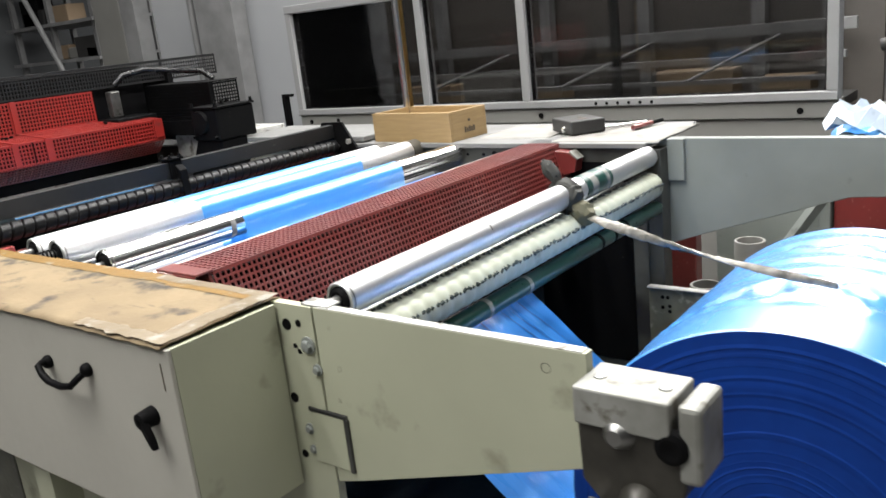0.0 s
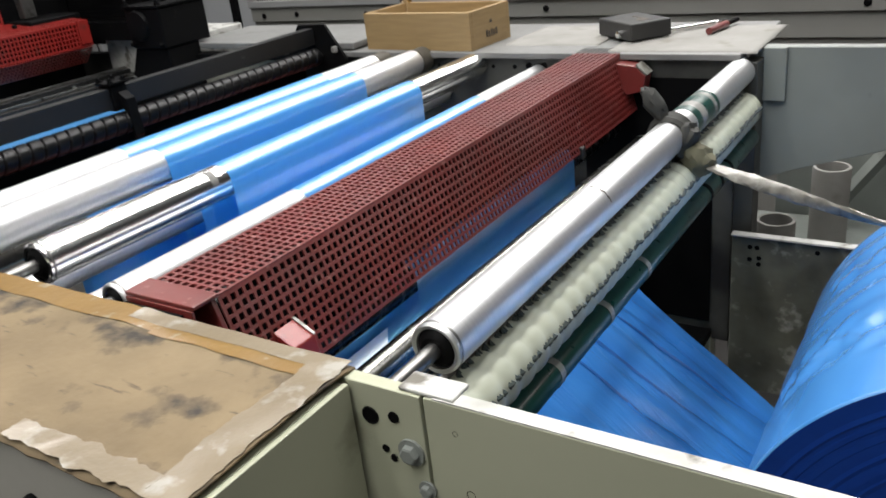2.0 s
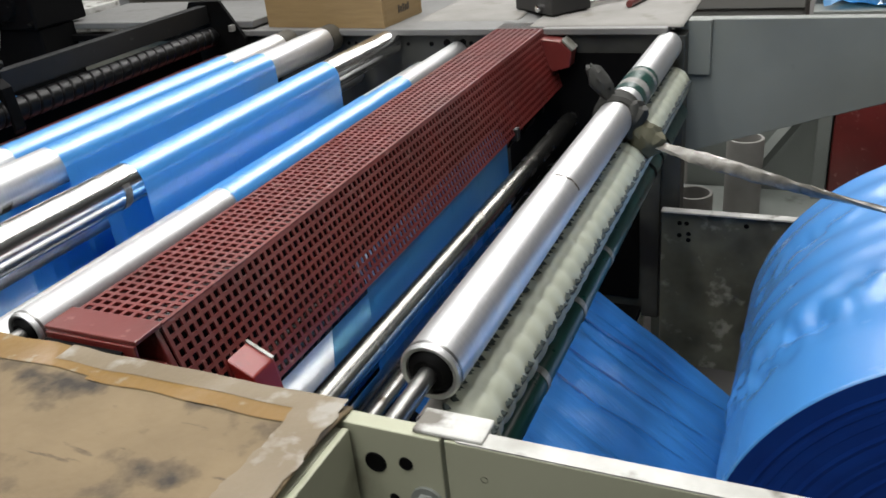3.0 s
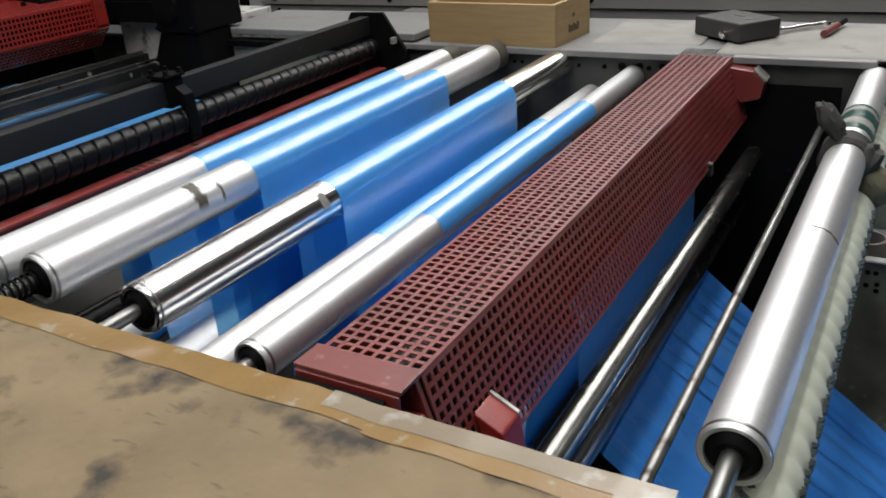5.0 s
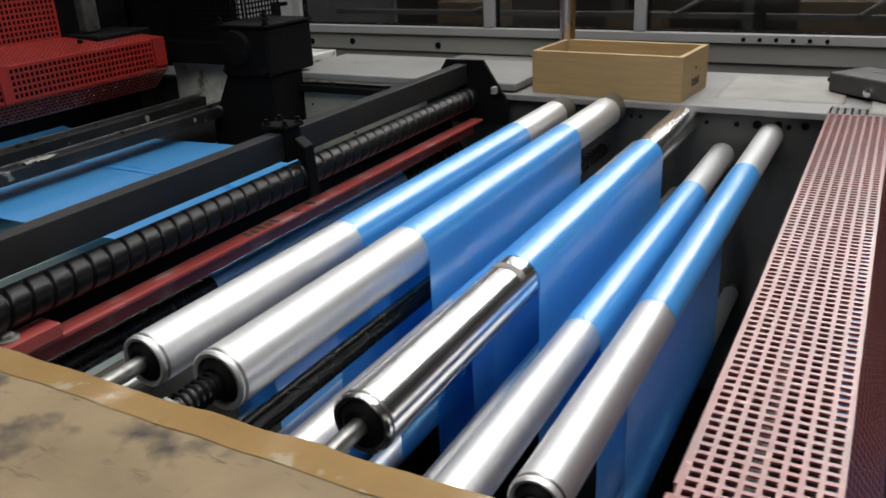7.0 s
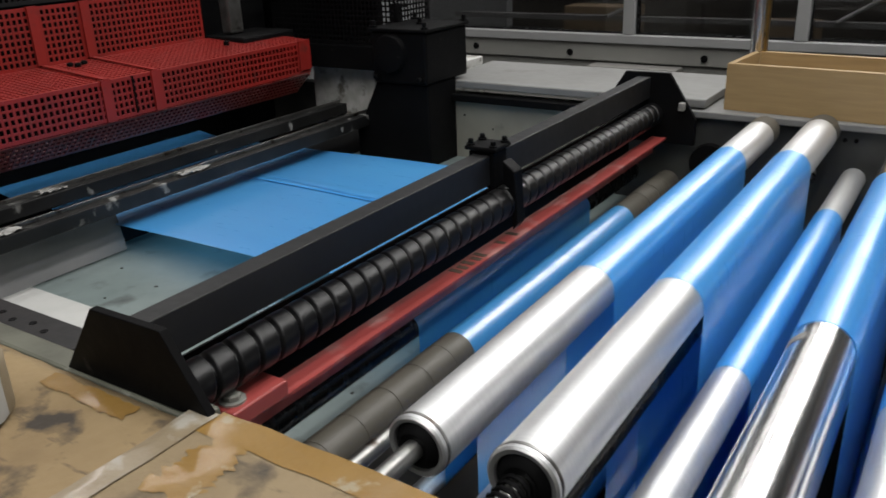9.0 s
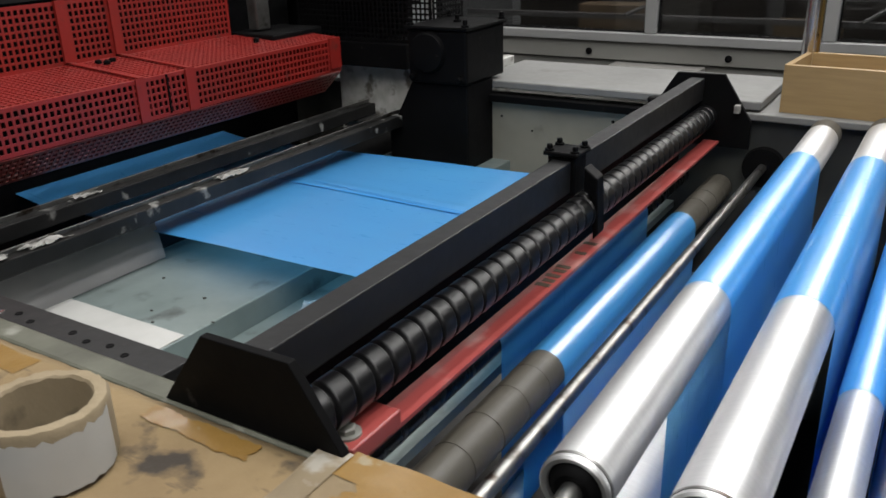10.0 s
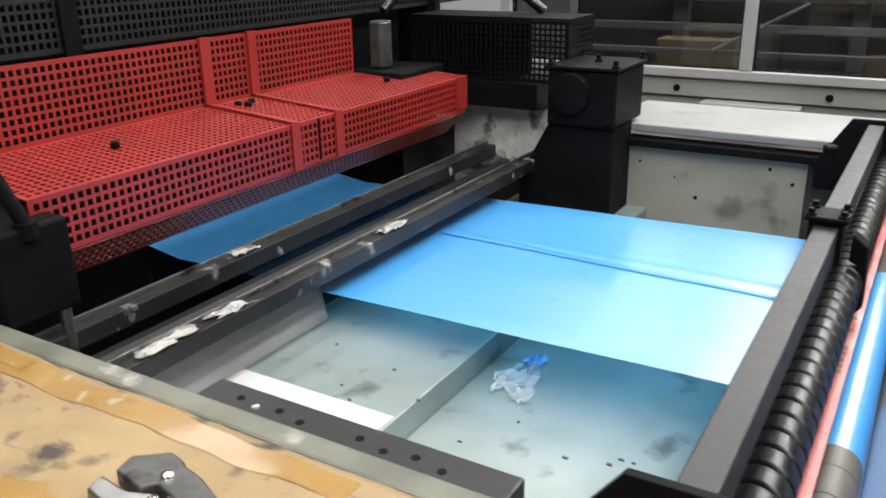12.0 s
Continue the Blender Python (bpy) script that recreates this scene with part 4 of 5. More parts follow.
film_web = empty("film_web", "taut bright blue plastic film running over the rollers", "plastic film")
for nm, line in spans.items():
    verts, faces = [], []
    for i, (x, z) in enumerate(line):
        for k in range(NY + 1):
            y = FY0 + (FY1 - FY0) * k / NY
            if nm == "outlet_sheet":
                near, far = 0.490 + 0.02 * (x + 2.8), 1.068 + 0.06 * (x + 2.8)
                y = near + (far - near) * k / NY
            dz = 0.0
            if nm == "outlet_sheet" and -3.0 < x < -2.1:
                dz = 0.0016 * math.exp(-((y - 0.80 + 0.02 * x) / 0.012) ** 2) + 0.0008 * noise.noise(Vector((x * 2, y * 14, 1)))
            if nm == "inlet_sheet" and -1.13 < x < -0.62:
                dz = wrinkle(x, y)
            verts.append((x, y, z + dz))
    for i in range(len(line) - 1):
        for k in range(NY):
            a = i * (NY + 1) + k
            faces.append((a, a + 1, a + NY + 2, a + NY + 1))
    sheet(nm, verts, faces, BLUE_WRINKLED if nm == "inlet_sheet" else BLUE_FILM, film_web, smooth=True)
# Dark strips over the inlet sheet: shade of its wrinkles put into colour.
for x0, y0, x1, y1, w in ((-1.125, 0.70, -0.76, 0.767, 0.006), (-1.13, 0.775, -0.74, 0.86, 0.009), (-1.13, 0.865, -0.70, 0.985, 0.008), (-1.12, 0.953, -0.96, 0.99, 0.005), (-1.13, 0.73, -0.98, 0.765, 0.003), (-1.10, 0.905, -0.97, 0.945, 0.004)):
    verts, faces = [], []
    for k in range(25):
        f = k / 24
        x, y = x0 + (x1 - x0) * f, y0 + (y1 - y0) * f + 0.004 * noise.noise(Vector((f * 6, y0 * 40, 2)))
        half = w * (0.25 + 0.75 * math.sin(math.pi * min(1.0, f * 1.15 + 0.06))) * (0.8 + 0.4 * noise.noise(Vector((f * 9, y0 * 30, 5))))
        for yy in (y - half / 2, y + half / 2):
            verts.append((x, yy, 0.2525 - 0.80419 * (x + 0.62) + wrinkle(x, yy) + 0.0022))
        if k:
            faces.append((2 * k - 2, 2 * k, 2 * k + 1, 2 * k - 1))
    sheet("fold", verts, faces, CREASE_SHADE, film_web, "dark strip along a crease of the film")
for y, w, x0, x1 in ((0.83, 0.008, -2.95, -2.12), (0.845, 0.004, -2.7, -2.3), (0.62, 0.003, -2.95, -2.75)):
    verts = [(x0, y, 0.8875), (x1, y - 0.03, 0.8875), (x1, y - 0.03 + w, 0.8875), (x0, y + w * 0.6, 0.8875)]
    sheet("fold", verts, [(0, 1, 2, 3)], BLUE_FOLD, film_web, "dark strip along a crease of the film")

# rag and twisted film strap on the first roller
rag = empty("tied_rag", "dirty grey rag knotted round the aluminium roller", "rag")
knot = bmesh.new()
lathe([(0.845, 0.031), (0.852, 0.037), (0.865, 0.036), (0.875, 0.038), (0.888, 0.034), (0.895, 0.031)], pose(-0.9005, 0, 0.961), 28, knot)
for v in knot.verts:
    v.co += noise.noise_vector(v.co * 40) * 0.004
part("wrap", knot, CLOTH, rag, smooth=True)
for nm, c, s, rot, mat in (("ear", (-0.925, 0.86, 1.015), (0.014, 0.02, 0.036), (10, -30, 0), CLOTH), ("knot", (-0.877, 0.862, 0.955), (0.022, 0.026, 0.034), (0, 25, 0), CLOTH), ("tail", (-0.853, 0.862, 0.925), (0.030, 0.024, 0.026), (0, 40, 0), OLIVE_RAG)):
    bm = bmesh.new()
    bmesh.ops.create_icosphere(bm, subdivisions=3, radius=1)
    for v in bm.verts:
        v.co *= 1 + 0.35 * noise.noise(v.co * 2.2 + Vector((len(nm), 0, 1)))
    bmesh.ops.transform(bm, matrix=pose(*c, *rot) @ Matrix.Diagonal((*s, 1)), verts=bm.verts)
    part(nm, bm, mat, rag, smooth=True)
STRAP_A, STRAP_B = Vector((-0.845, 0.862, 0.918)), Vector((-0.27, 0.62, 0.892))
strap = bmesh.new()
NS, rings = 60, []
ahead = (STRAP_B - STRAP_A).normalized()
side = ahead.cross(Vector((0, 0, 1))).normalized()
for j in range(NS + 1):
    f = j / NS
    c = STRAP_A.lerp(STRAP_B, f) - Vector((0, 0, 0.012 * math.sin(math.pi * f)))
    wdt, tw = 0.0115 * (1 - 0.45 * f * f), f * 5
    ring = []
    for k in range(8):
        a = 2 * math.pi * k / 8
        p = side * (wdt * math.cos(a)) + Vector((0, 0, 1)) * (wdt * 0.45 * math.sin(a))
        p = Matrix.Rotation(tw, 3, ahead) @ p * (1 + 0.25 * noise.noise(Vector((j * 0.5, k, 2))))
        ring.append(strap.verts.new(c + p))
    rings.append(ring)
for a, b in zip(rings, rings[1:]):
    for k in range(8):
        strap.faces.new((a[k], a[(k + 1) % 8], b[(k + 1) % 8], b[k]))
tagged(part("film_strap", strap, STRAP, None, smooth=True), "twisted strap of clear plastic film tied to the rag", "strap")

# ---- red mesh guard between the rollers ----
guard = empty("mesh_guard", "dark red perforated steel guard over a roller", "machine guard")
perforated("top_mesh", (-1.262, 0.078, 1.0), (-0.010, 1.302, 0), (0.108, 0, 0), 0.0118, 0.0044, 0.002, RED, guard, border=0.0024)
perforated("side_mesh", (-1.154, 0.078, 0.998), (-0.010, 1.302, 0), (0.036, 0, -0.127), 0.0118, 0.0044, 0.002, RED, guard, border=0.0024)
# Black plates added so the mesh holes look into shade.
part("dark_inside_panel", box(-1.176, -1.172, 0.10, 1.36, 0.875, 0.985), BLACK, guard, "black plate added behind the mesh for its shaded inside")
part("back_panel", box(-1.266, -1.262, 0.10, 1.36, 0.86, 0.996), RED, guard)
part("dark_inside_panel", box(-1.26, -1.178, 0.10, 1.36, 0.875, 0.879), BLACK, guard, "black plate added behind the mesh for its shaded inside")
flange = part("end_flange", box(-1.267, -1.152, 0.042, 0.079, 0.9985, 1.003, 0.001), RED, guard)
part("end_plate", prism([(-1.265, 0.998), (-1.157, 0.998), (-1.119, 0.871), (-1.265, 0.871)], 0.070, 0.0765, 0.001), RED, guard)
part("end_lip", box(-1.265, -1.154, 0.040, 0.044, 0.968, 0.998, 0.001), RED, guard)
part("end_bar", box(-1.262, -1.165, 0.032, 0.0375, 0.978, 0.994, 0.001), BLACK, flange)
part("end_apron", prism([(-1.265, 0.966), (-1.147, 0.966), (-1.117, 0.862), (-1.265, 0.862)], 0.048, 0.068, 0.002), RED, guard)
part("bracket", prism([(-1.134, 0.930), (-1.104, 0.914), (-1.098, 0.872), (-1.118, 0.872)], 0.128, 0.166, 0.002), BRIGHT_RED, guard, "brighter red bracket with a chipped edge")
part("chipped_edge", prism([(-1.134, 0.9305), (-1.104, 0.9145), (-1.104, 0.9165), (-1.134, 0.9325)], 0.162, 0.166), CHIPPED, guard)
part("bracket", prism([(-1.16, 0.985), (-1.115, 0.98), (-1.092, 0.958), (-1.098, 0.925), (-1.135, 0.915), (-1.148, 0.93)], 1.285, 1.325, 0.002), RED, guard)
part("bracket_cap", prism([(-1.115, 0.981), (-1.092, 0.959), (-1.088, 0.962), (-1.113, 0.985)], 1.285, 1.325, 0.001), WORN_PALE, guard)
fclip = tagged(part("bracket_plate", box(-1.135, -1.120, 1.0, 1.015, 0.858, 0.882, 0.002), GRIME_SHADE), "small pale bracket under the red guard", "bracket")

# ---- black beam with its end plates ----
beam = empty("black_beam", "black painted steel beam on two end plates", "machine beam")
part("bar", box(-2.066, -2.038, 0.012, 1.30, 1.023, 1.068, 0.0015), BEAM_BLACK, beam)
part("back_plate", box(-2.076, -2.072, 0.04, 1.28, 0.895, 0.998, 0.001), BLACK, beam)
part("end_plate", prism([(-2.152, 1.0), (-2.095, 1.076), (-2.0, 1.077), (-1.95, 1.002)], 0.002, 0.011, 0.001), BLACK, beam)
part("end_plate", prism([(-2.152, 0.985), (-2.095, 1.076), (-2.0, 1.077), (-1.94, 0.985), (-1.94, 0.93), (-2.15, 0.93)], 1.302, 1.312, 0.001), BLACK, beam)
clampp = part("clamp", box(-2.074, -2.032, 0.626, 0.668, 1.018, 1.073, 0.003), BLACK, beam)
part("clamp_cap", box(-2.079, -2.027, 0.622, 0.672, 1.0735, 1.080, 0.002), BLACK, clampp)
for dx in (-2.072, -2.034):
    for dy in (0.630, 0.664):
        bolt(dx, dy, 1.080, 0.0045, 0.009, clampp, BLACK, "z")
part("clamp_arm", prism([(-2.022, 1.06), (-2.002, 1.045), (-1.998, 0.965), (-2.006, 0.955), (-2.010, 1.018), (-2.022, 1.024)], 0.635, 0.660, 0.002), BLACK, clampp)
part("white_tag", box(-1.972, -1.962, 1.285, 1.3, 1.005, 1.02), WHITE_RAG, beam)
part("pull_knob", lathe([(0.0, 0.012), (0.016, 0.014), (0.02, 0.011)], pose(-2.12, 1.24, 1.015, 90), 20), BLACK, beam, smooth=True)

spiral = empty("spiral_roller", "black rubber roller with a spiral groove", "roller", "rollers across the machine", at=(-2.025, 0, 0.994))
helix_body(spiral, "sleeve", -2.025, 0.994, 0.0235, 0.03, 1.28, 0.0285, 0.006, 0.2, SPIRAL, steps=24, starts=-1, bulge=0.02)
part("shaft", lathe([(0.036, 0.008), (1.30, 0.008)], pose(-2.025, 0, 0.994), 16), STEEL, spiral, smooth=True)
red_bar = empty("red_angle_bar", "worn red painted angle bar across the machine", "angle bar")
angle = part("bar", prism([(-2.026, 0.945), (-1.996, 0.945), (-1.996, 0.941), (-2.022, 0.941), (-2.022, 0.91), (-2.026, 0.91)], 0.05, 1.29), WORN_RED, red_bar)
lug = part("bracket", box(-2.027, -1.992, 0.06, 0.134, 0.9455, 0.964, 0.002), WORN_RED, red_bar)
bolt(-2.012, 0.078, 0.964, 0.009, 0.008, lug, WORN_PALE, "z")
for k, y in enumerate((0.48, 0.495, 0.512, 0.53, 0.545, 0.60, 0.64)):
    part("printed_mark", box(-2.022 + 0.004 * (k % 2), -2.002, y, y + 0.009, 0.945, 0.9456), INK, angle, "worn dark printing")

# ---- far work table and what lies on it ----
table = empty("far_table", "white sheet topped work table along the far frame", "work table")
part("top", box(-2.10, -0.9, 1.318, 1.70, 0.986, 1.0, 0.002), WHITE, table)
part("top", box(-2.60, -1.93, 1.33, 1.62, 1.004, 1.022, 0.003), WHITE, table)
part("under_strip", box(-2.56, -2.14, 1.31, 1.334, 0.975, 0.992, 0.002), BLACK, table)
part("front", box(-2.6, -0.92, 1.376, 1.39, 0.4, 0.985), PALE, table)
part("front", box(-3.0, -2.62, 1.33, 1.6, 0.4, 1.036, 0.002), CHIPPED, table)
for x, z, r in ((-2.544, 0.907, 0.005), (-2.497, 0.897, 0.004), (-2.368, 0.896, 0.006), (-2.313, 0.894, 0.004), (-2.305, 0.905, 0.006), (-2.232, 0.895, 0.006), (-2.206, 0.898, 0.004), (-2.184, 0.9, 0.006), (-2.42, 0.86, 0.005), (-2.25, 0.84, 0.004),
                (-1.66, 0.965, 0.004), (-1.64, 0.965, 0.004), (-1.50, 0.963, 0.004), (-1.44, 0.963, 0.005), (-1.40, 0.965, 0.008), (-1.38, 0.962, 0.005), (-1.36, 0.967, 0.007), (-1.34, 0.964, 0.005), (-1.31, 0.968, 0.007), (-1.28, 0.965, 0.004),
                (-1.02, 0.90, 0.012), (-0.97, 0.83, 0.006), (-0.98, 0.78, 0.005), (-1.05, 0.94, 0.005)):
    hole(x, 1.335, z, r, table)
clean = tagged(part("clean_plate", box(-2.555, -2.165, 1.328, 1.3345, 0.80, 0.974), GREASY_CREAM), "pale painted plate on the frame's inner side", "plate")
for k in range(5):
    hole(-2.54 + 0.36 * rim.random(), 1.328, 0.865 + 0.10 * rim.random(), rim.choice((0.002, 0.0025, 0.0035)), clean)
card_sheet(-1.50, -1.25, 1.40, 1.66, 1.002, 21, 24, 20, 0.003, PAPER)
tagged(bpy.data.objects["cardboard_sheet.002"], "soiled grey sheet of cardboard on the table", "cardboard")
p2 = tagged(card_sheet(-1.20, -0.87, 1.335, 1.64, 1.002, 24, 24, 20, 0.003, PAPER), "soiled grey sheet of cardboard on the table", "cardboard")

crate = empty("wooden_box", "open pale pine box standing on the table", "box", at=(-1.555, 1.33, 1.0))
for nm, d in (("front_board", (-0.345, 0.0, 0.0, 0.012, 0.0, 0.095)), ("back_board", (-0.345, 0.0, 0.173, 0.185, 0.0, 0.095)), ("end_board", (-0.345, -0.333, 0.0122, 0.1728, 0.0, 0.095)), ("end_board", (-0.012, 0.0, 0.0122, 0.1728, 0.0, 0.095)), ("bottom_board", (-0.332, -0.013, 0.013, 0.172, 0.003, 0.009))):
    ob = part(nm, box(*d, bevel=0.001), WOOD)
    ob.parent = crate
stamp = bmesh.new()
for k in range(5):
    box(0.0, 0.0008, 0.07 + 0.011 * k, 0.078 + 0.011 * k, 0.022, 0.04 - 0.004 * (k % 2), 0, stamp)
box(0.0, 0.0008, 0.09, 0.10, 0.055, 0.063, 0, stamp)
ob = part("stamp_mark", stamp, INK, label="illegible dark stamp")
ob.parent = crate
crate.rotation_euler = (0, 0, radians(-4))
pole = empty("pole", "upright bright steel pole with a brass strip", "pole")
part("tube", lathe([(0, 0.014), (2.7, 0.014)], pose(-1.885, 1.53, 1.0005, 90), 24), CHROME, pole, smooth=True)
part("brass_strip", box(-1.870, -1.864, 1.527, 1.539, 1.0005, 3.6), BRASS, pole)
part("foot", lathe([(0, 0.03), (0.008, 0.03), (0.012, 0.016)], pose(-1.885, 1.53, 1.0003, 90), 24), STEEL, pole, smooth=True)
vice = empty("clamp_block", "oily steel clamp block with a slot lying on the table", "clamp block", at=(-1.20, 1.50, 1.006))
ob = part("body", box(-0.075, 0.075, -0.05, 0.06, 0.0, 0.04, 0.004), DARK_IN)
ob.parent = vice
slot = part("slot", box(-0.02, 0.045, 0.012, 0.018, 0.0395, 0.0408), INK)
slot.parent = vice
slot = part("slot", lathe([(0, 0.014), (0.0006, 0.014), (0.0008, 0.002)], pose(0.035, 0.005, 0.0402, 90), 18), INK)
slot.parent = vice
for k in range(4):
    s = part("stud", rod_between((-0.075, -0.03 + 0.02 * k, 0.02), (-0.092, -0.03 + 0.02 * k, 0.02), 0.005, 10), BLACK)
    s.parent = vice
s = part("screw", lathe([(-0.012, 0.005), (-0.010, 0.009), (0.002, 0.009)], pose(0.03, -0.05, 0.014), 16), CHROME, smooth=True)
s.parent = vice
vice.rotation_euler = (0, 0, radians(-38))
wrench = empty("spanner", "bright steel spanner on the table", "spanner")
part("shank", rod_between((-1.125, 1.525, 1.012), (-1.03, 1.625, 1.012), 0.0055, 12), CHROME, wrench, smooth=True)
part("head", lathe([(0, 0.012), (0.008, 0.012)], pose(-1.03, 1.625, 1.008, 90), 16), CHROME, wrench, smooth=True)
knife = empty("utility_knife", "dark red and black handled knife on the table", "knife")
part("grip", rod_between((-1.018, 1.505, 1.013), (-1.003, 1.60, 1.013), 0.008, 10), RED, knife, smooth=True)
part("nose", rod_between((-1.003, 1.60, 1.013), (-0.994, 1.662, 1.012), 0.006, 10), BLACK, knife, smooth=True)

# ---- glazed cabinet of the next machine ----
cabinet = empty("glazed_cabinet", "white framed machine cabinet with smoked glass windows", "machine cabinet")
part("lower_panel", box(-3.45, -0.67, 2.5, 2.56, 0.0, 0.80, 0.003), PANEL, cabinet)
part("middle_panel", box(-3.45, -0.67, 2.485, 2.56, 0.802, 0.885, 0.003), PANEL, cabinet)
part("sill_panel", box(-3.45, -0.67, 2.47, 2.56, 0.888, 0.952, 0.003), PANEL, cabinet)
part("sill_rail", box(-3.45, -0.67, 2.455, 2.53, 0.954, 0.985, 0.003), FRAME_ALU, cabinet)
part("head_rail", box(-3.45, -0.67, 2.455, 2.53, 1.50, 1.54, 0.003), FRAME_ALU, cabinet)
for x in (-3.43, -2.535, -1.965, -0.69):
    part("post", box(x - 0.02, x + 0.02, 2.458, 2.53, 0.986, 1.499, 0.003), FRAME_ALU, cabinet)
for x0, x1 in ((-3.43, -2.535), (-2.535, -1.965), (-1.965, -0.69)):
    pane = part("pane", box(x0 + 0.022, x1 - 0.022, 2.49, 2.496, 0.987, 1.498), PANE, cabinet)
    pane.visible_shadow = False
    for d in ((x0 + 0.021, x0 + 0.027, 2.48, 2.505, 0.986, 1.499), (x1 - 0.027, x1 - 0.021, 2.48, 2.505, 0.986, 1.499), (x0 + 0.028, x1 - 0.028, 2.48, 2.505, 0.986, 0.991)):
        part("seal", box(*d), RUBBER, cabinet)
part("inner_post", box(-1.62, -1.585, 2.62, 2.65, 0.96, 1.54), DARK_IN, cabinet)
part("back", box(-3.45, -0.67, 3.3, 3.34, 0.0, 1.57), BACKING, cabinet)
for x, z in ((-3.367, 0.915), (-3.161, 0.92), (-2.759, 0.915), (-2.264, 0.915), (-1.90, 0.92), (-0.80, 0.915), (-3.36, 0.86), (-2.70, 0.85), (-2.25, 0.85)):
    part("screw", lathe([(0, 0.012), (-0.004, 0.012), (-0.006, 0.006)], pose(x, 2.469 if z > 0.89 else 2.484, z), 14), BLACK, cabinet)
for k in range(6):
    part("screw", lathe([(0, 0.007), (-0.003, 0.006)], pose(-1.62 + 0.05 * k, 2.4545, 0.968), 12), BLACK, cabinet)
part("terminal_box", box(-2.66, -2.34, 2.40, 2.484, 0.842, 0.882, 0.003), PANEL, cabinet)
inner = empty("conveyor_frame", "dim grey conveyor frame inside the glazed cabinet", "conveyor")
part("bed", box(-3.40, -0.75, 2.62, 3.2, 0.86, 0.90), DARK_IN, inner)
for y, z, h in ((2.70, 1.0, 0.02), (2.95, 1.06, 0.03), (3.15, 1.16, 0.05)):
    part("rail", box(-3.4, -0.75, y, y + 0.03, z, z + h, 0.002), RAIL_GREY, inner)
for x in (-3.0, -2.3, -1.75, -1.2, -0.9):
    part("upright", box(x, x + 0.06, 3.2, 3.26, 0.9, 1.55), RAIL_GREY, inner)
for x, w, h in ((-2.95, 0.3, 0.14), (-2.2, 0.22, 0.10), (-1.5, 0.34, 0.15), (-1.05, 0.2, 0.11)):
    part("carton", box(x, x + w, 2.82, 2.94, 0.9, 0.9 + h, 0.004), CARTON, inner)
for x in (-2.7, -1.9, -1.3):
    part("stay", rod_between((x, 2.66, 1.02), (x + 0.25, 3.1, 1.16), 0.008, 8), RAIL_GREY, inner)

# blue film and table past the cabinet
side_table = empty("side_table", "grey steel table past the glazed cabinet", "table")
part("top", box(-0.64, 1.2, 2.1, 3.0, 0.84, 0.87, 0.003), PALE, side_table)
for x in (-0.58, 1.1):
    for y in (2.15, 2.9):
        part("leg", box(x, x + 0.04, y, y + 0.04, 0, 0.84), PALE, side_table)
for k, (cx, cy, sx, sy, sz, mat) in enumerate(((-0.42, 2.3, 0.42, 0.34, 0.15, WHITE_FILM), (-0.36, 2.22, 0.5, 0.2, 0.06, BLUE_FILM), (-0.1, 2.5, 0.5, 0.4, 0.22, WHITE_FILM), (0.05, 2.3, 0.5, 0.3, 0.12, BLUE_FILM))):
    ob = crumpled("film_heap", (cx, cy, 0.872), (sx, sy, sz), mat, None, "", "", seed=31 + k, cuts=16, rough=0.25)
    tagged(ob, "crumpled heap of blue and white plastic film on a table", "film heap", "film heaps")
press = empty("dark_press", "dark machine with a grey cross bar behind the table", "machine")
part("body", box(-0.6, 1.4, 3.1, 3.6, 0.0, 1.7), BACKING, press)
part("cross_bar", rod_between((-0.62, 2.95, 1.10), (0.9, 2.9, 1.32), 0.025, 12), DARK_IN, press, smooth=True)
part("beam", box(-0.6, 1.4, 3.02, 3.09, 1.05, 1.10), RAIL_GREY, press)

# things on the floor past the far arm
lower = empty("low_stand", "pale low stand behind the far arm", "stand")
part("shelf", box(-1.0, -0.45, 1.62, 1.95, 0.385, 0.40, 0.002), PALE, lower)
part("panel", box(-0.94, -0.49, 1.96, 1.98, 0.0, 0.76, 0.002), PALE, lower)
for x in (-0.98, -0.5):
    part("leg", box(x, x + 0.03, 1.64, 1.67, 0, 0.384), PALE, lower)
brace = part("brace", rod_between((-0.80, 1.9, 0.405), (-0.58, 1.9, 0.74), 0.02, 4), PALE, lower)
for x, y, h, r in ((-0.768, 1.77, 0.215, 0.047), (-0.885, 1.70, 0.08, 0.05)):
    tagged(part("paper_tube", lathe([(0, r * 0.8), (0, r), (h - 0.003, r), (h, r * 0.97), (h, r * 0.82), (h - 0.004, r * 0.8), (0, r * 0.8)], pose(x, y, 0.4003, 90), 36), PAPER, smooth=True), "upright white paper tube on the low stand", "paper tube", "paper tubes")
redcab = empty("red_cabinet", "dark red machine cabinet beyond the far frame", "cabinet")
part("body", box(-0.56, 0.3, 1.92, 1.955, 0.0, 0.83, 0.004), RED, redcab)
part("body", box(-1.25, -0.99, 1.9, 1.955, 0.0, 0.62, 0.004), RED, redcab)
part("edge", box(-0.60, -0.565, 1.90, 1.955, 0.0, 0.85, 0.003), PALE, redcab)
for k in range(5):
    ob = crumpled("oily_scrap", (-0.72 + 0.05 * k, 1.12 + 0.03 * (k % 2), 0.08), (0.24, 0.2, 0.2), CLOTH if k % 2 else DARK_IN, None, "", "", seed=50 + k, cuts=8)
    ob.location.z = -0.08
    tagged(ob, "dark oily scrap lying in the machine's foot", "scrap", "oily scraps")

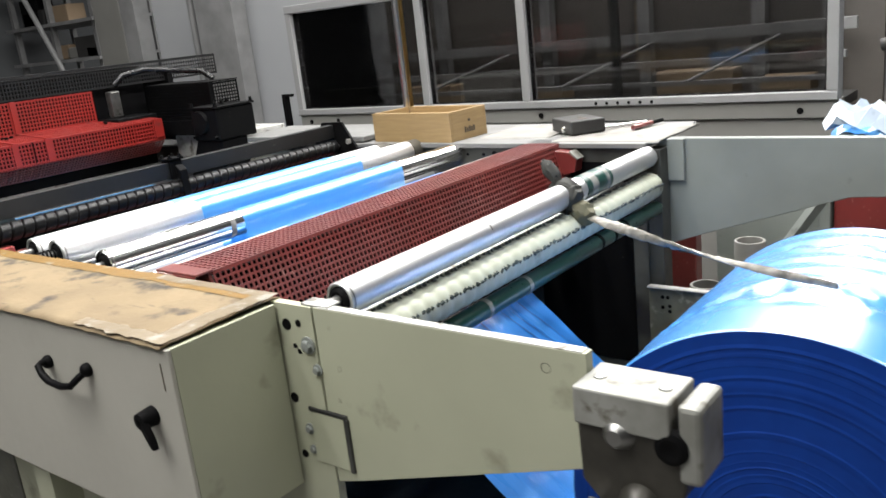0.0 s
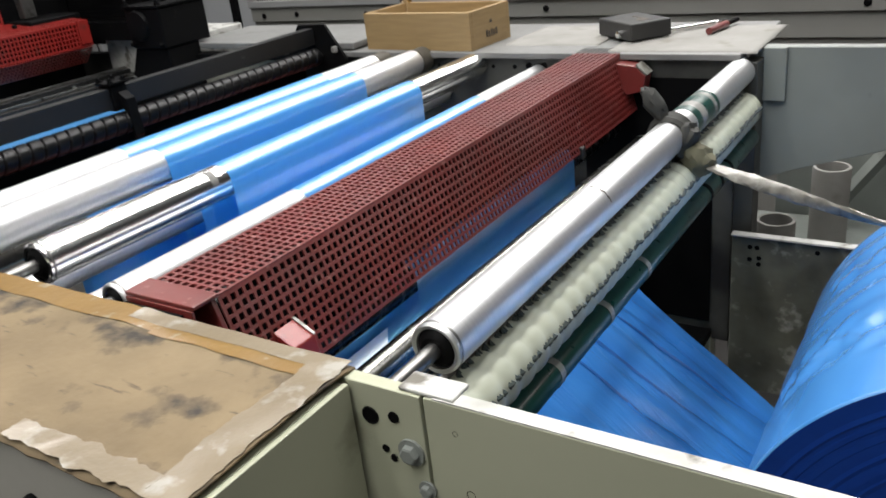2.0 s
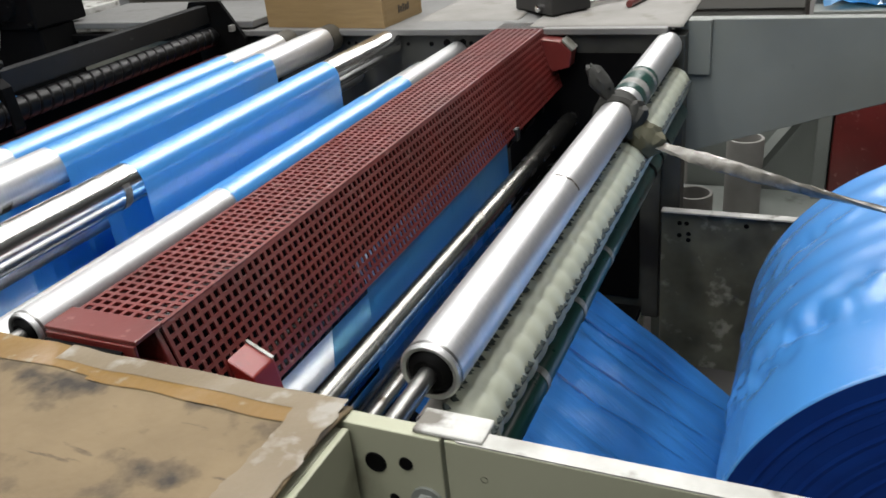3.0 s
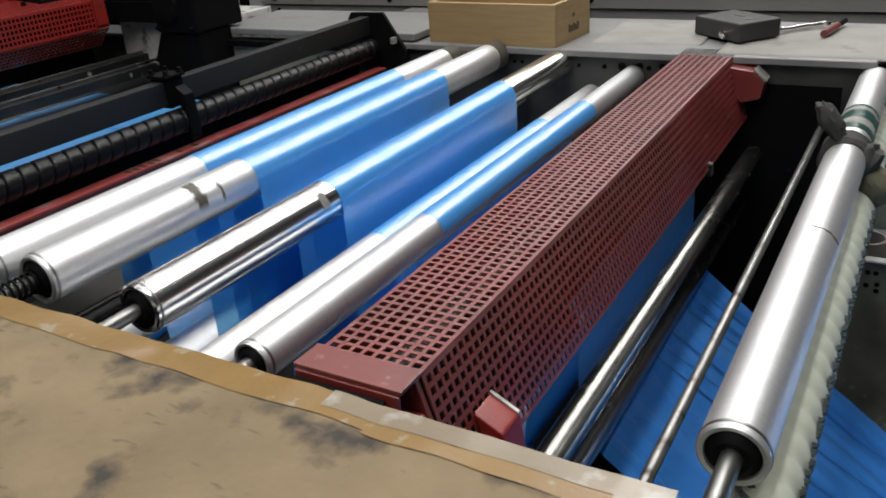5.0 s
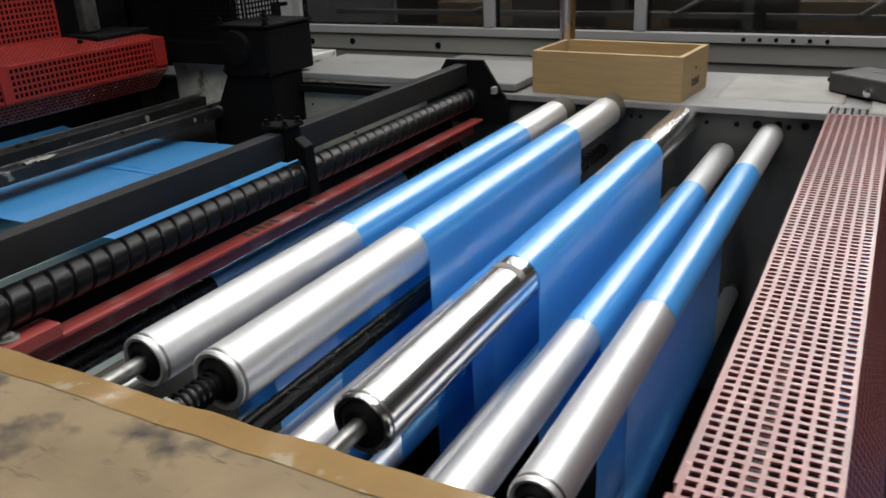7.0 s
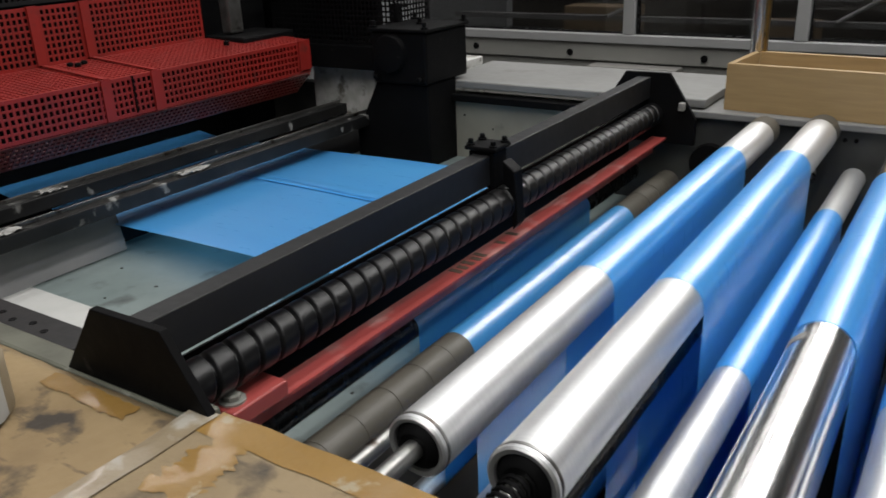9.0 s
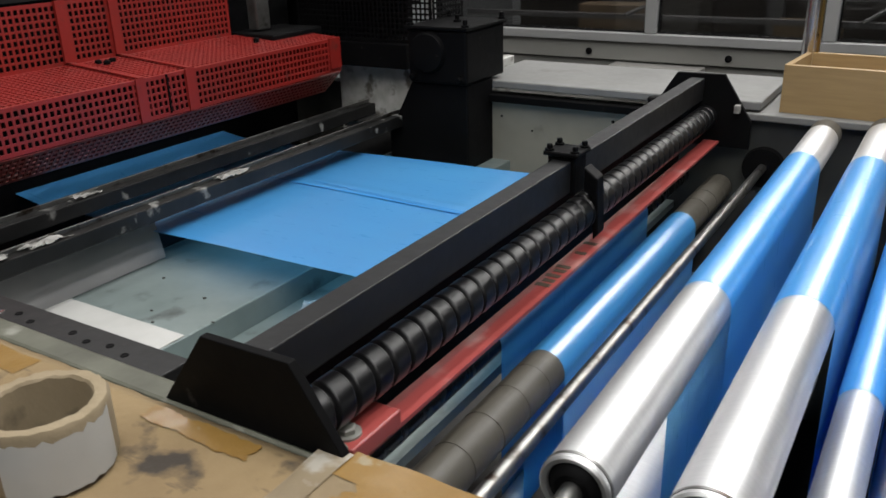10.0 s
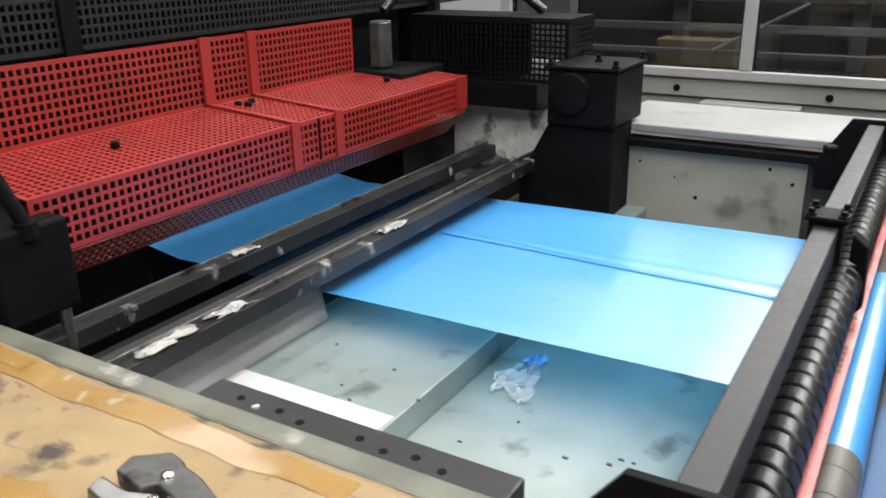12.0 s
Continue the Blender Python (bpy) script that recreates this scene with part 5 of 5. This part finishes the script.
# ---- left bay: tray, rails, guards ----
tray = empty("tray", "dull grey sheet metal tray under the film", "tray")
part("floor_sheet", box(-2.491, -2.09, 0.033, 1.334, 0.775, 0.79), TRAY, tray)
part("raised_sheet", box(-2.80, -2.492, 0.033, 1.334, 0.776, 0.832, 0.002), TRAY, tray)
part("side_flange", prism([(-2.86, 0.832), (-2.80, 0.832), (-2.80, 0.836), (-2.845, 0.905), (-2.86, 0.905)], 0.04, 1.33), BEAM_BLACK, tray)
part("side_face", prism([(-2.80, 0.8335), (-2.757, 0.8335), (-2.775, 0.912), (-2.80, 0.912)], 0.04, 0.50, 0.001), RAIL_GREY, tray)
part("liner", box(-2.80, -2.0, 0.0285, 0.032, 0.79, 0.96), PALE, tray)
# Thin plate added for the whitish patch on the raised sheet.
part("pale_patch", box(-2.793, -2.495, 0.034, 0.304, 0.8325, 0.834), OFF_WHITE, tray, "whitish patch on the tray's raised sheet")
for k in range(13):
    x, y = rim.uniform(-2.75, -2.1), rim.uniform(0.31, 0.46)
    part("chip", box(x, x + rim.uniform(0.003, 0.008), y, y + rim.uniform(0.002, 0.005), 0.832 if x < -2.492 else 0.79, (0.832 if x < -2.492 else 0.79) + 0.0015), OILY_GREY, tray)
tagged(crumpled("film_scrap", (-2.425, 0.525, 0.791), (0.065, 0.095, 0.024), CLEAR_SCRAP, None, "", "", seed=5, cuts=14, rough=0.4), "crumpled scrap of clear film in the tray", "film scrap")
tagged(crumpled("film_scrap", (-2.43, 0.60, 0.791), (0.028, 0.03, 0.016), BLUE_FILM, None, "", "", seed=6, cuts=8, rough=0.4), "small blue scrap of film in the tray", "film scrap")
for x, scraps in ((-2.735, ((0.16, 0.09), (0.27, 0.06), (0.66, 0.07))), (-2.878, ((0.45, 0.05),))):
    rail = empty("slide_rail", "black steel slide rail with white tape scraps", "rail", "slide rails")
    track = part("bar", box(x - 0.013, x + 0.013, 0.05, 1.3, 0.918, 0.945, 0.002), RAIL_BLACK, rail)
    part("web_plate", box(x - 0.060, x - 0.0135, 0.05, 1.3, 0.919, 0.926, 0.001), RAIL_BLACK, rail)
    part("edge", box(x - 0.013, x - 0.008, 0.05, 1.3, 0.9452, 0.953, 0.001), STEEL, track)
    part("foot", box(x - 0.03, x + 0.03, 1.22, 1.30, 0.90, 0.917, 0.002), STEEL, rail)
    for y, w in scraps:
        c = crumpled("tape_scrap", (x, y, 0.946), (0.022, w, 0.010), WHITE_RAG, rail, "torn white tape scraps", seed=int(y * 100), cuts=9)
flat = empty("drilled_flat_bar", "black drilled flat steel bar inside the frame", "flat bar")
drilled = part("bar", box(-2.546, -2.20, 0.0325, 0.074, 0.955, 0.99, 0.002), BEAM_BLACK, flat)
for k, x in enumerate((-2.50, -2.475, -2.45, -2.42, -2.355, -2.325, -2.295, -2.265)):
    # Discs on the bar; the black ones paint the holes' dark inside.
    part("bored_hole", lathe([(0.0, 0.0045), (0.0006, 0.0042), (0.0003, 0.0001)], pose(x, 0.053 - 0.006 * (k % 2), 0.990, 90), 12), BLACK if k != 1 else CHROME, drilled)
side_block = empty("lever_block", "dark steel block with a black lever", "lever")
part("block", box(-2.99, -2.86, 0.04, 0.14, 0.98, 1.10, 0.005), BLACK, side_block)
part("pin", lathe([(0, 0.008), (0.12, 0.008)], pose(-2.87, 0.12, 0.86, 90), 12), STEEL, side_block, smooth=True)
part("lever", rod_between((-2.865, 0.09, 1.095), (-2.885, 0.07, 1.17), 0.009, 12), BLACK, side_block, smooth=True)
part("hub", lathe([(0, 0.014), (0.02, 0.014)], pose(-2.866, 0.088, 1.0855, 90), 16), BLACK, side_block, smooth=True)

red2 = empty("red_machine_guard", "bright red perforated guard over the sealing head", "machine guard")
perforated("front_mesh", (-2.9, 0.115, 1.04), (0, 1.095, 0), (0, 0, 0.08), 0.0125, 0.0045, 0.002, BRIGHT_RED, red2, border=0.005)
perforated("lower_mesh", (-2.955, 0.115, 0.985), (0, 1.095, 0), (0.054, 0, 0.053), 0.0125, 0.0045, 0.002, BRIGHT_RED, red2, border=0.005)
perforated("top_mesh", (-3.1, 0.115, 1.135), (0, 1.095, 0), (0.2, 0, -0.015), 0.0125, 0.0045, 0.002, BRIGHT_RED, red2, border=0.005)
perforated("upright_mesh", (-3.1, -0.25, 1.135), (0, 0.975, 0), (0, 0, 0.12), 0.0125, 0.0045, 0.002, BRIGHT_RED, red2, border=0.005)
perforated("upright_mesh", (-3.1, 0.73, 1.135), (0, 0.325, 0), (0, 0, 0.12), 0.0125, 0.0045, 0.002, BRIGHT_RED, red2, border=0.005)
for y in (0.615, 0.735):
    part("strap", box(-2.8978, -2.894, y - 0.011, y + 0.011, 1.04, 1.1225), BRIGHT_RED, red2)
    part("strap", prism([(-3.098, 1.1372), (-2.894, 1.1222), (-2.894, 1.1245), (-3.098, 1.1395)], y - 0.005, y + 0.005), BRIGHT_RED, red2)
    part("strap", box(-3.0978, -3.092, y - 0.011, y + 0.011, 1.14, 1.257), BRIGHT_RED, red2)
part("gap_strip", box(-2.8978, -2.896, 0.676, 0.680, 1.045, 1.12), BLACK, red2)
part("end_panel", prism([(-3.1, 1.0), (-2.9, 1.04), (-2.9, 1.12), (-3.1, 1.135)], 1.2105, 1.2135), BRIGHT_RED, red2)
part("end_block", box(-2.899, -2.893, 1.17, 1.209, 1.05, 1.122), BRIGHT_RED, red2)
for x, y in ((-3.0, 0.33), (-2.985, 1.02), (-3.07, 0.66), (-3.065, 0.69), (-3.05, 0.665)):
    part("knob", lathe([(0, 0.007), (0.008, 0.007), (0.010, 0.004)], pose(x, y, 1.1295, 90), 12), BLACK, red2, smooth=True)
dark_guard = empty("dark_machine_guard", "black perforated guard on the dark machine body", "machine guard")
perforated("mesh", (-3.13, -0.3, 1.258), (0, 2.0, 0), (0, 0, 0.085), 0.0125, 0.0045, 0.002, BEAM_BLACK, dark_guard, border=0.006)
perforated("lid_mesh", (-3.33, -0.3, 1.345), (0, 2.0, 0), (0.2, 0, 0), 0.0125, 0.0045, 0.002, BEAM_BLACK, dark_guard, border=0.006)
part("body", box(-3.9, -3.16, 0.04, 1.33, 0.7, 1.33), BLACK, dark_guard)
part("strap", box(-3.1278, -3.12, 0.36, 0.39, 1.25, 1.348), BLACK, dark_guard)
part("handle", rod_between((-3.14, 0.22, 1.362), (-3.14, 0.34, 1.362), 0.008, 10), BLACK, dark_guard, smooth=True)

gear = empty("gearbox", "black cast gearbox on a pedestal", "gearbox")
part("housing", box(-2.69, -2.535, 1.2, 1.38, 1.03, 1.15, 0.006), BLACK, gear)
gear_lid = part("cover_plate", box(-2.695, -2.53, 1.195, 1.385, 1.1505, 1.158, 0.002), BLACK, gear)
part("boss", lathe([(1.186, 0.02), (1.189, 0.042), (1.2, 0.047)], pose(-2.635, 0, 1.10), 28), BLACK, gear, smooth=True)
part("pedestal", prism([(-2.76, 0.6), (-2.54, 0.6), (-2.54, 1.03), (-2.69, 1.03), (-2.76, 0.9)], 1.21, 1.333, 0.004), BLACK, gear)
for x, y in ((-2.685, 1.205), (-2.54, 1.205), (-2.685, 1.375), (-2.54, 1.375), (-2.61, 1.29)):
    bolt(x, y, 1.158, 0.006, 0.016, gear_lid, BLACK, "z")
for x in (-2.675, -2.55):
    bolt(x, 1.2, 1.045, 0.006, 0.014, gear, BLACK)
mesh_box = empty("black_mesh_box", "black perforated drive cover beside the gearbox", "machine guard")
perforated("front_mesh", (-3.10, 1.30, 1.10), (0.415, 0, 0), (0, 0, 0.14), 0.0125, 0.0045, 0.002, BLACK, mesh_box, border=0.006)
perforated("end_mesh", (-2.685, 1.302, 1.10), (0, 0.14, 0), (0, 0, 0.14), 0.0125, 0.0045, 0.002, BLACK, mesh_box, border=0.006)
part("top", box(-3.10, -2.682, 1.30, 1.445, 1.241, 1.245), BLACK, mesh_box)
part("back_part", box(-3.10, -2.84, 1.42, 1.445, 1.10, 1.24), BLACK, mesh_box)
part("back_panel", box(-3.62, -3.105, 1.42, 1.445, 1.0, 1.30), BLACK, mesh_box)
part("base", box(-3.12, -2.75, 1.28, 1.45, 1.04, 1.098), BLACK, mesh_box)
motor = empty("sensor_block", "grey sensor block with a black cable hose", "sensor")
part("block", box(-3.09, -3.055, 1.105, 1.15, 1.14, 1.245, 0.006), OILY_GREY, motor)
part("base", box(-3.12, -2.98, 1.07, 1.25, 1.09, 1.139, 0.004), BLACK, motor)
pts = [(-3.07, 1.14, 1.265), (-3.06, 1.18, 1.30), (-3.02, 1.26, 1.315), (-2.96, 1.34, 1.30), (-2.90, 1.38, 1.29), (-2.84, 1.40, 1.285), (-2.80, 1.42, 1.25)]
part("hose", tube_path(pts, 0.012), RUBBER, motor, "black ribbed cable hose", smooth=True)

# ---- far background ----
rack = empty("storage_rack", "grey steel storage rack loaded with parts", "storage rack")
for x in (-8.6, -7.9, -7.15):
    for y in (3.55, 4.15):
        part("upright", box(x, x + 0.05, y, y + 0.05, 0, 2.9), RAIL_GREY, rack)
for z in (0.5, 1.0, 1.38, 1.72, 2.1, 2.5):
    part("shelf", box(-8.65, -7.05, 3.5, 4.2, z, z + 0.03), RAIL_GREY, rack)
part("brace", rod_between((-8.3, 3.45, 2.4), (-7.5, 3.45, 1.1), 0.025, 8), FRAME_ALU, rack)
for k in range(22):
    z = (0.5, 1.0, 1.38, 1.72, 2.1)[k % 5] + 0.031
    x, w, h = rim.uniform(-8.55, -7.3), rim.uniform(0.12, 0.35), rim.uniform(0.08, 0.28)
    tagged(part("stored_box", box(x, x + w, 3.6, 3.6 + rim.uniform(0.15, 0.4), z, z + h, 0.01), (DARK_IN, PANEL, CARTON, BLACK)[k % 4]), "stored part on the steel rack", "box", "stored parts")
locker = empty("grey_locker", "grey steel lockers against the partition wall", "locker")
for x0, x1, mat in ((-6.85, -6.45, PANEL), (-6.44, -6.24, RAIL_GREY), (-5.45, -5.02, RAIL_GREY)):
    part("door", box(x0, x1, 3.40, 3.54, 0.0, 2.3, 0.004), mat, locker)
part("pipe", rod_between((-5.62, 3.5, 0), (-5.62, 3.5, 2.9), 0.03, 12), RAIL_GREY, locker, smooth=True)
stand = empty("black_stand", "thin black angle stand beside the cabinet", "stand")
part("post", box(-3.55, -3.52, 2.44, 2.47, 0.0, 1.06), BLACK, stand)
part("arm", box(-3.55, -3.48, 2.44, 2.47, 1.06, 1.075), BLACK, stand)


def motions():
    """The rollers under the film turn with it."""
    for thing, x, z, r in TURNING:
        turn = 360 / 0.194 * 0.032 / r
        turn = min(turn, 2400)
        walk(thing, [(k / 30, pose(x, 0, z, 0, -(k / 30 - 5.0) * turn, 0)) for k in range(361)])

    walk(roll, [(k / 10, pose(ROLL_X, 0, ROLL_Z, 0, 152 * k / 10, 0)) for k in range(121)])


motions()
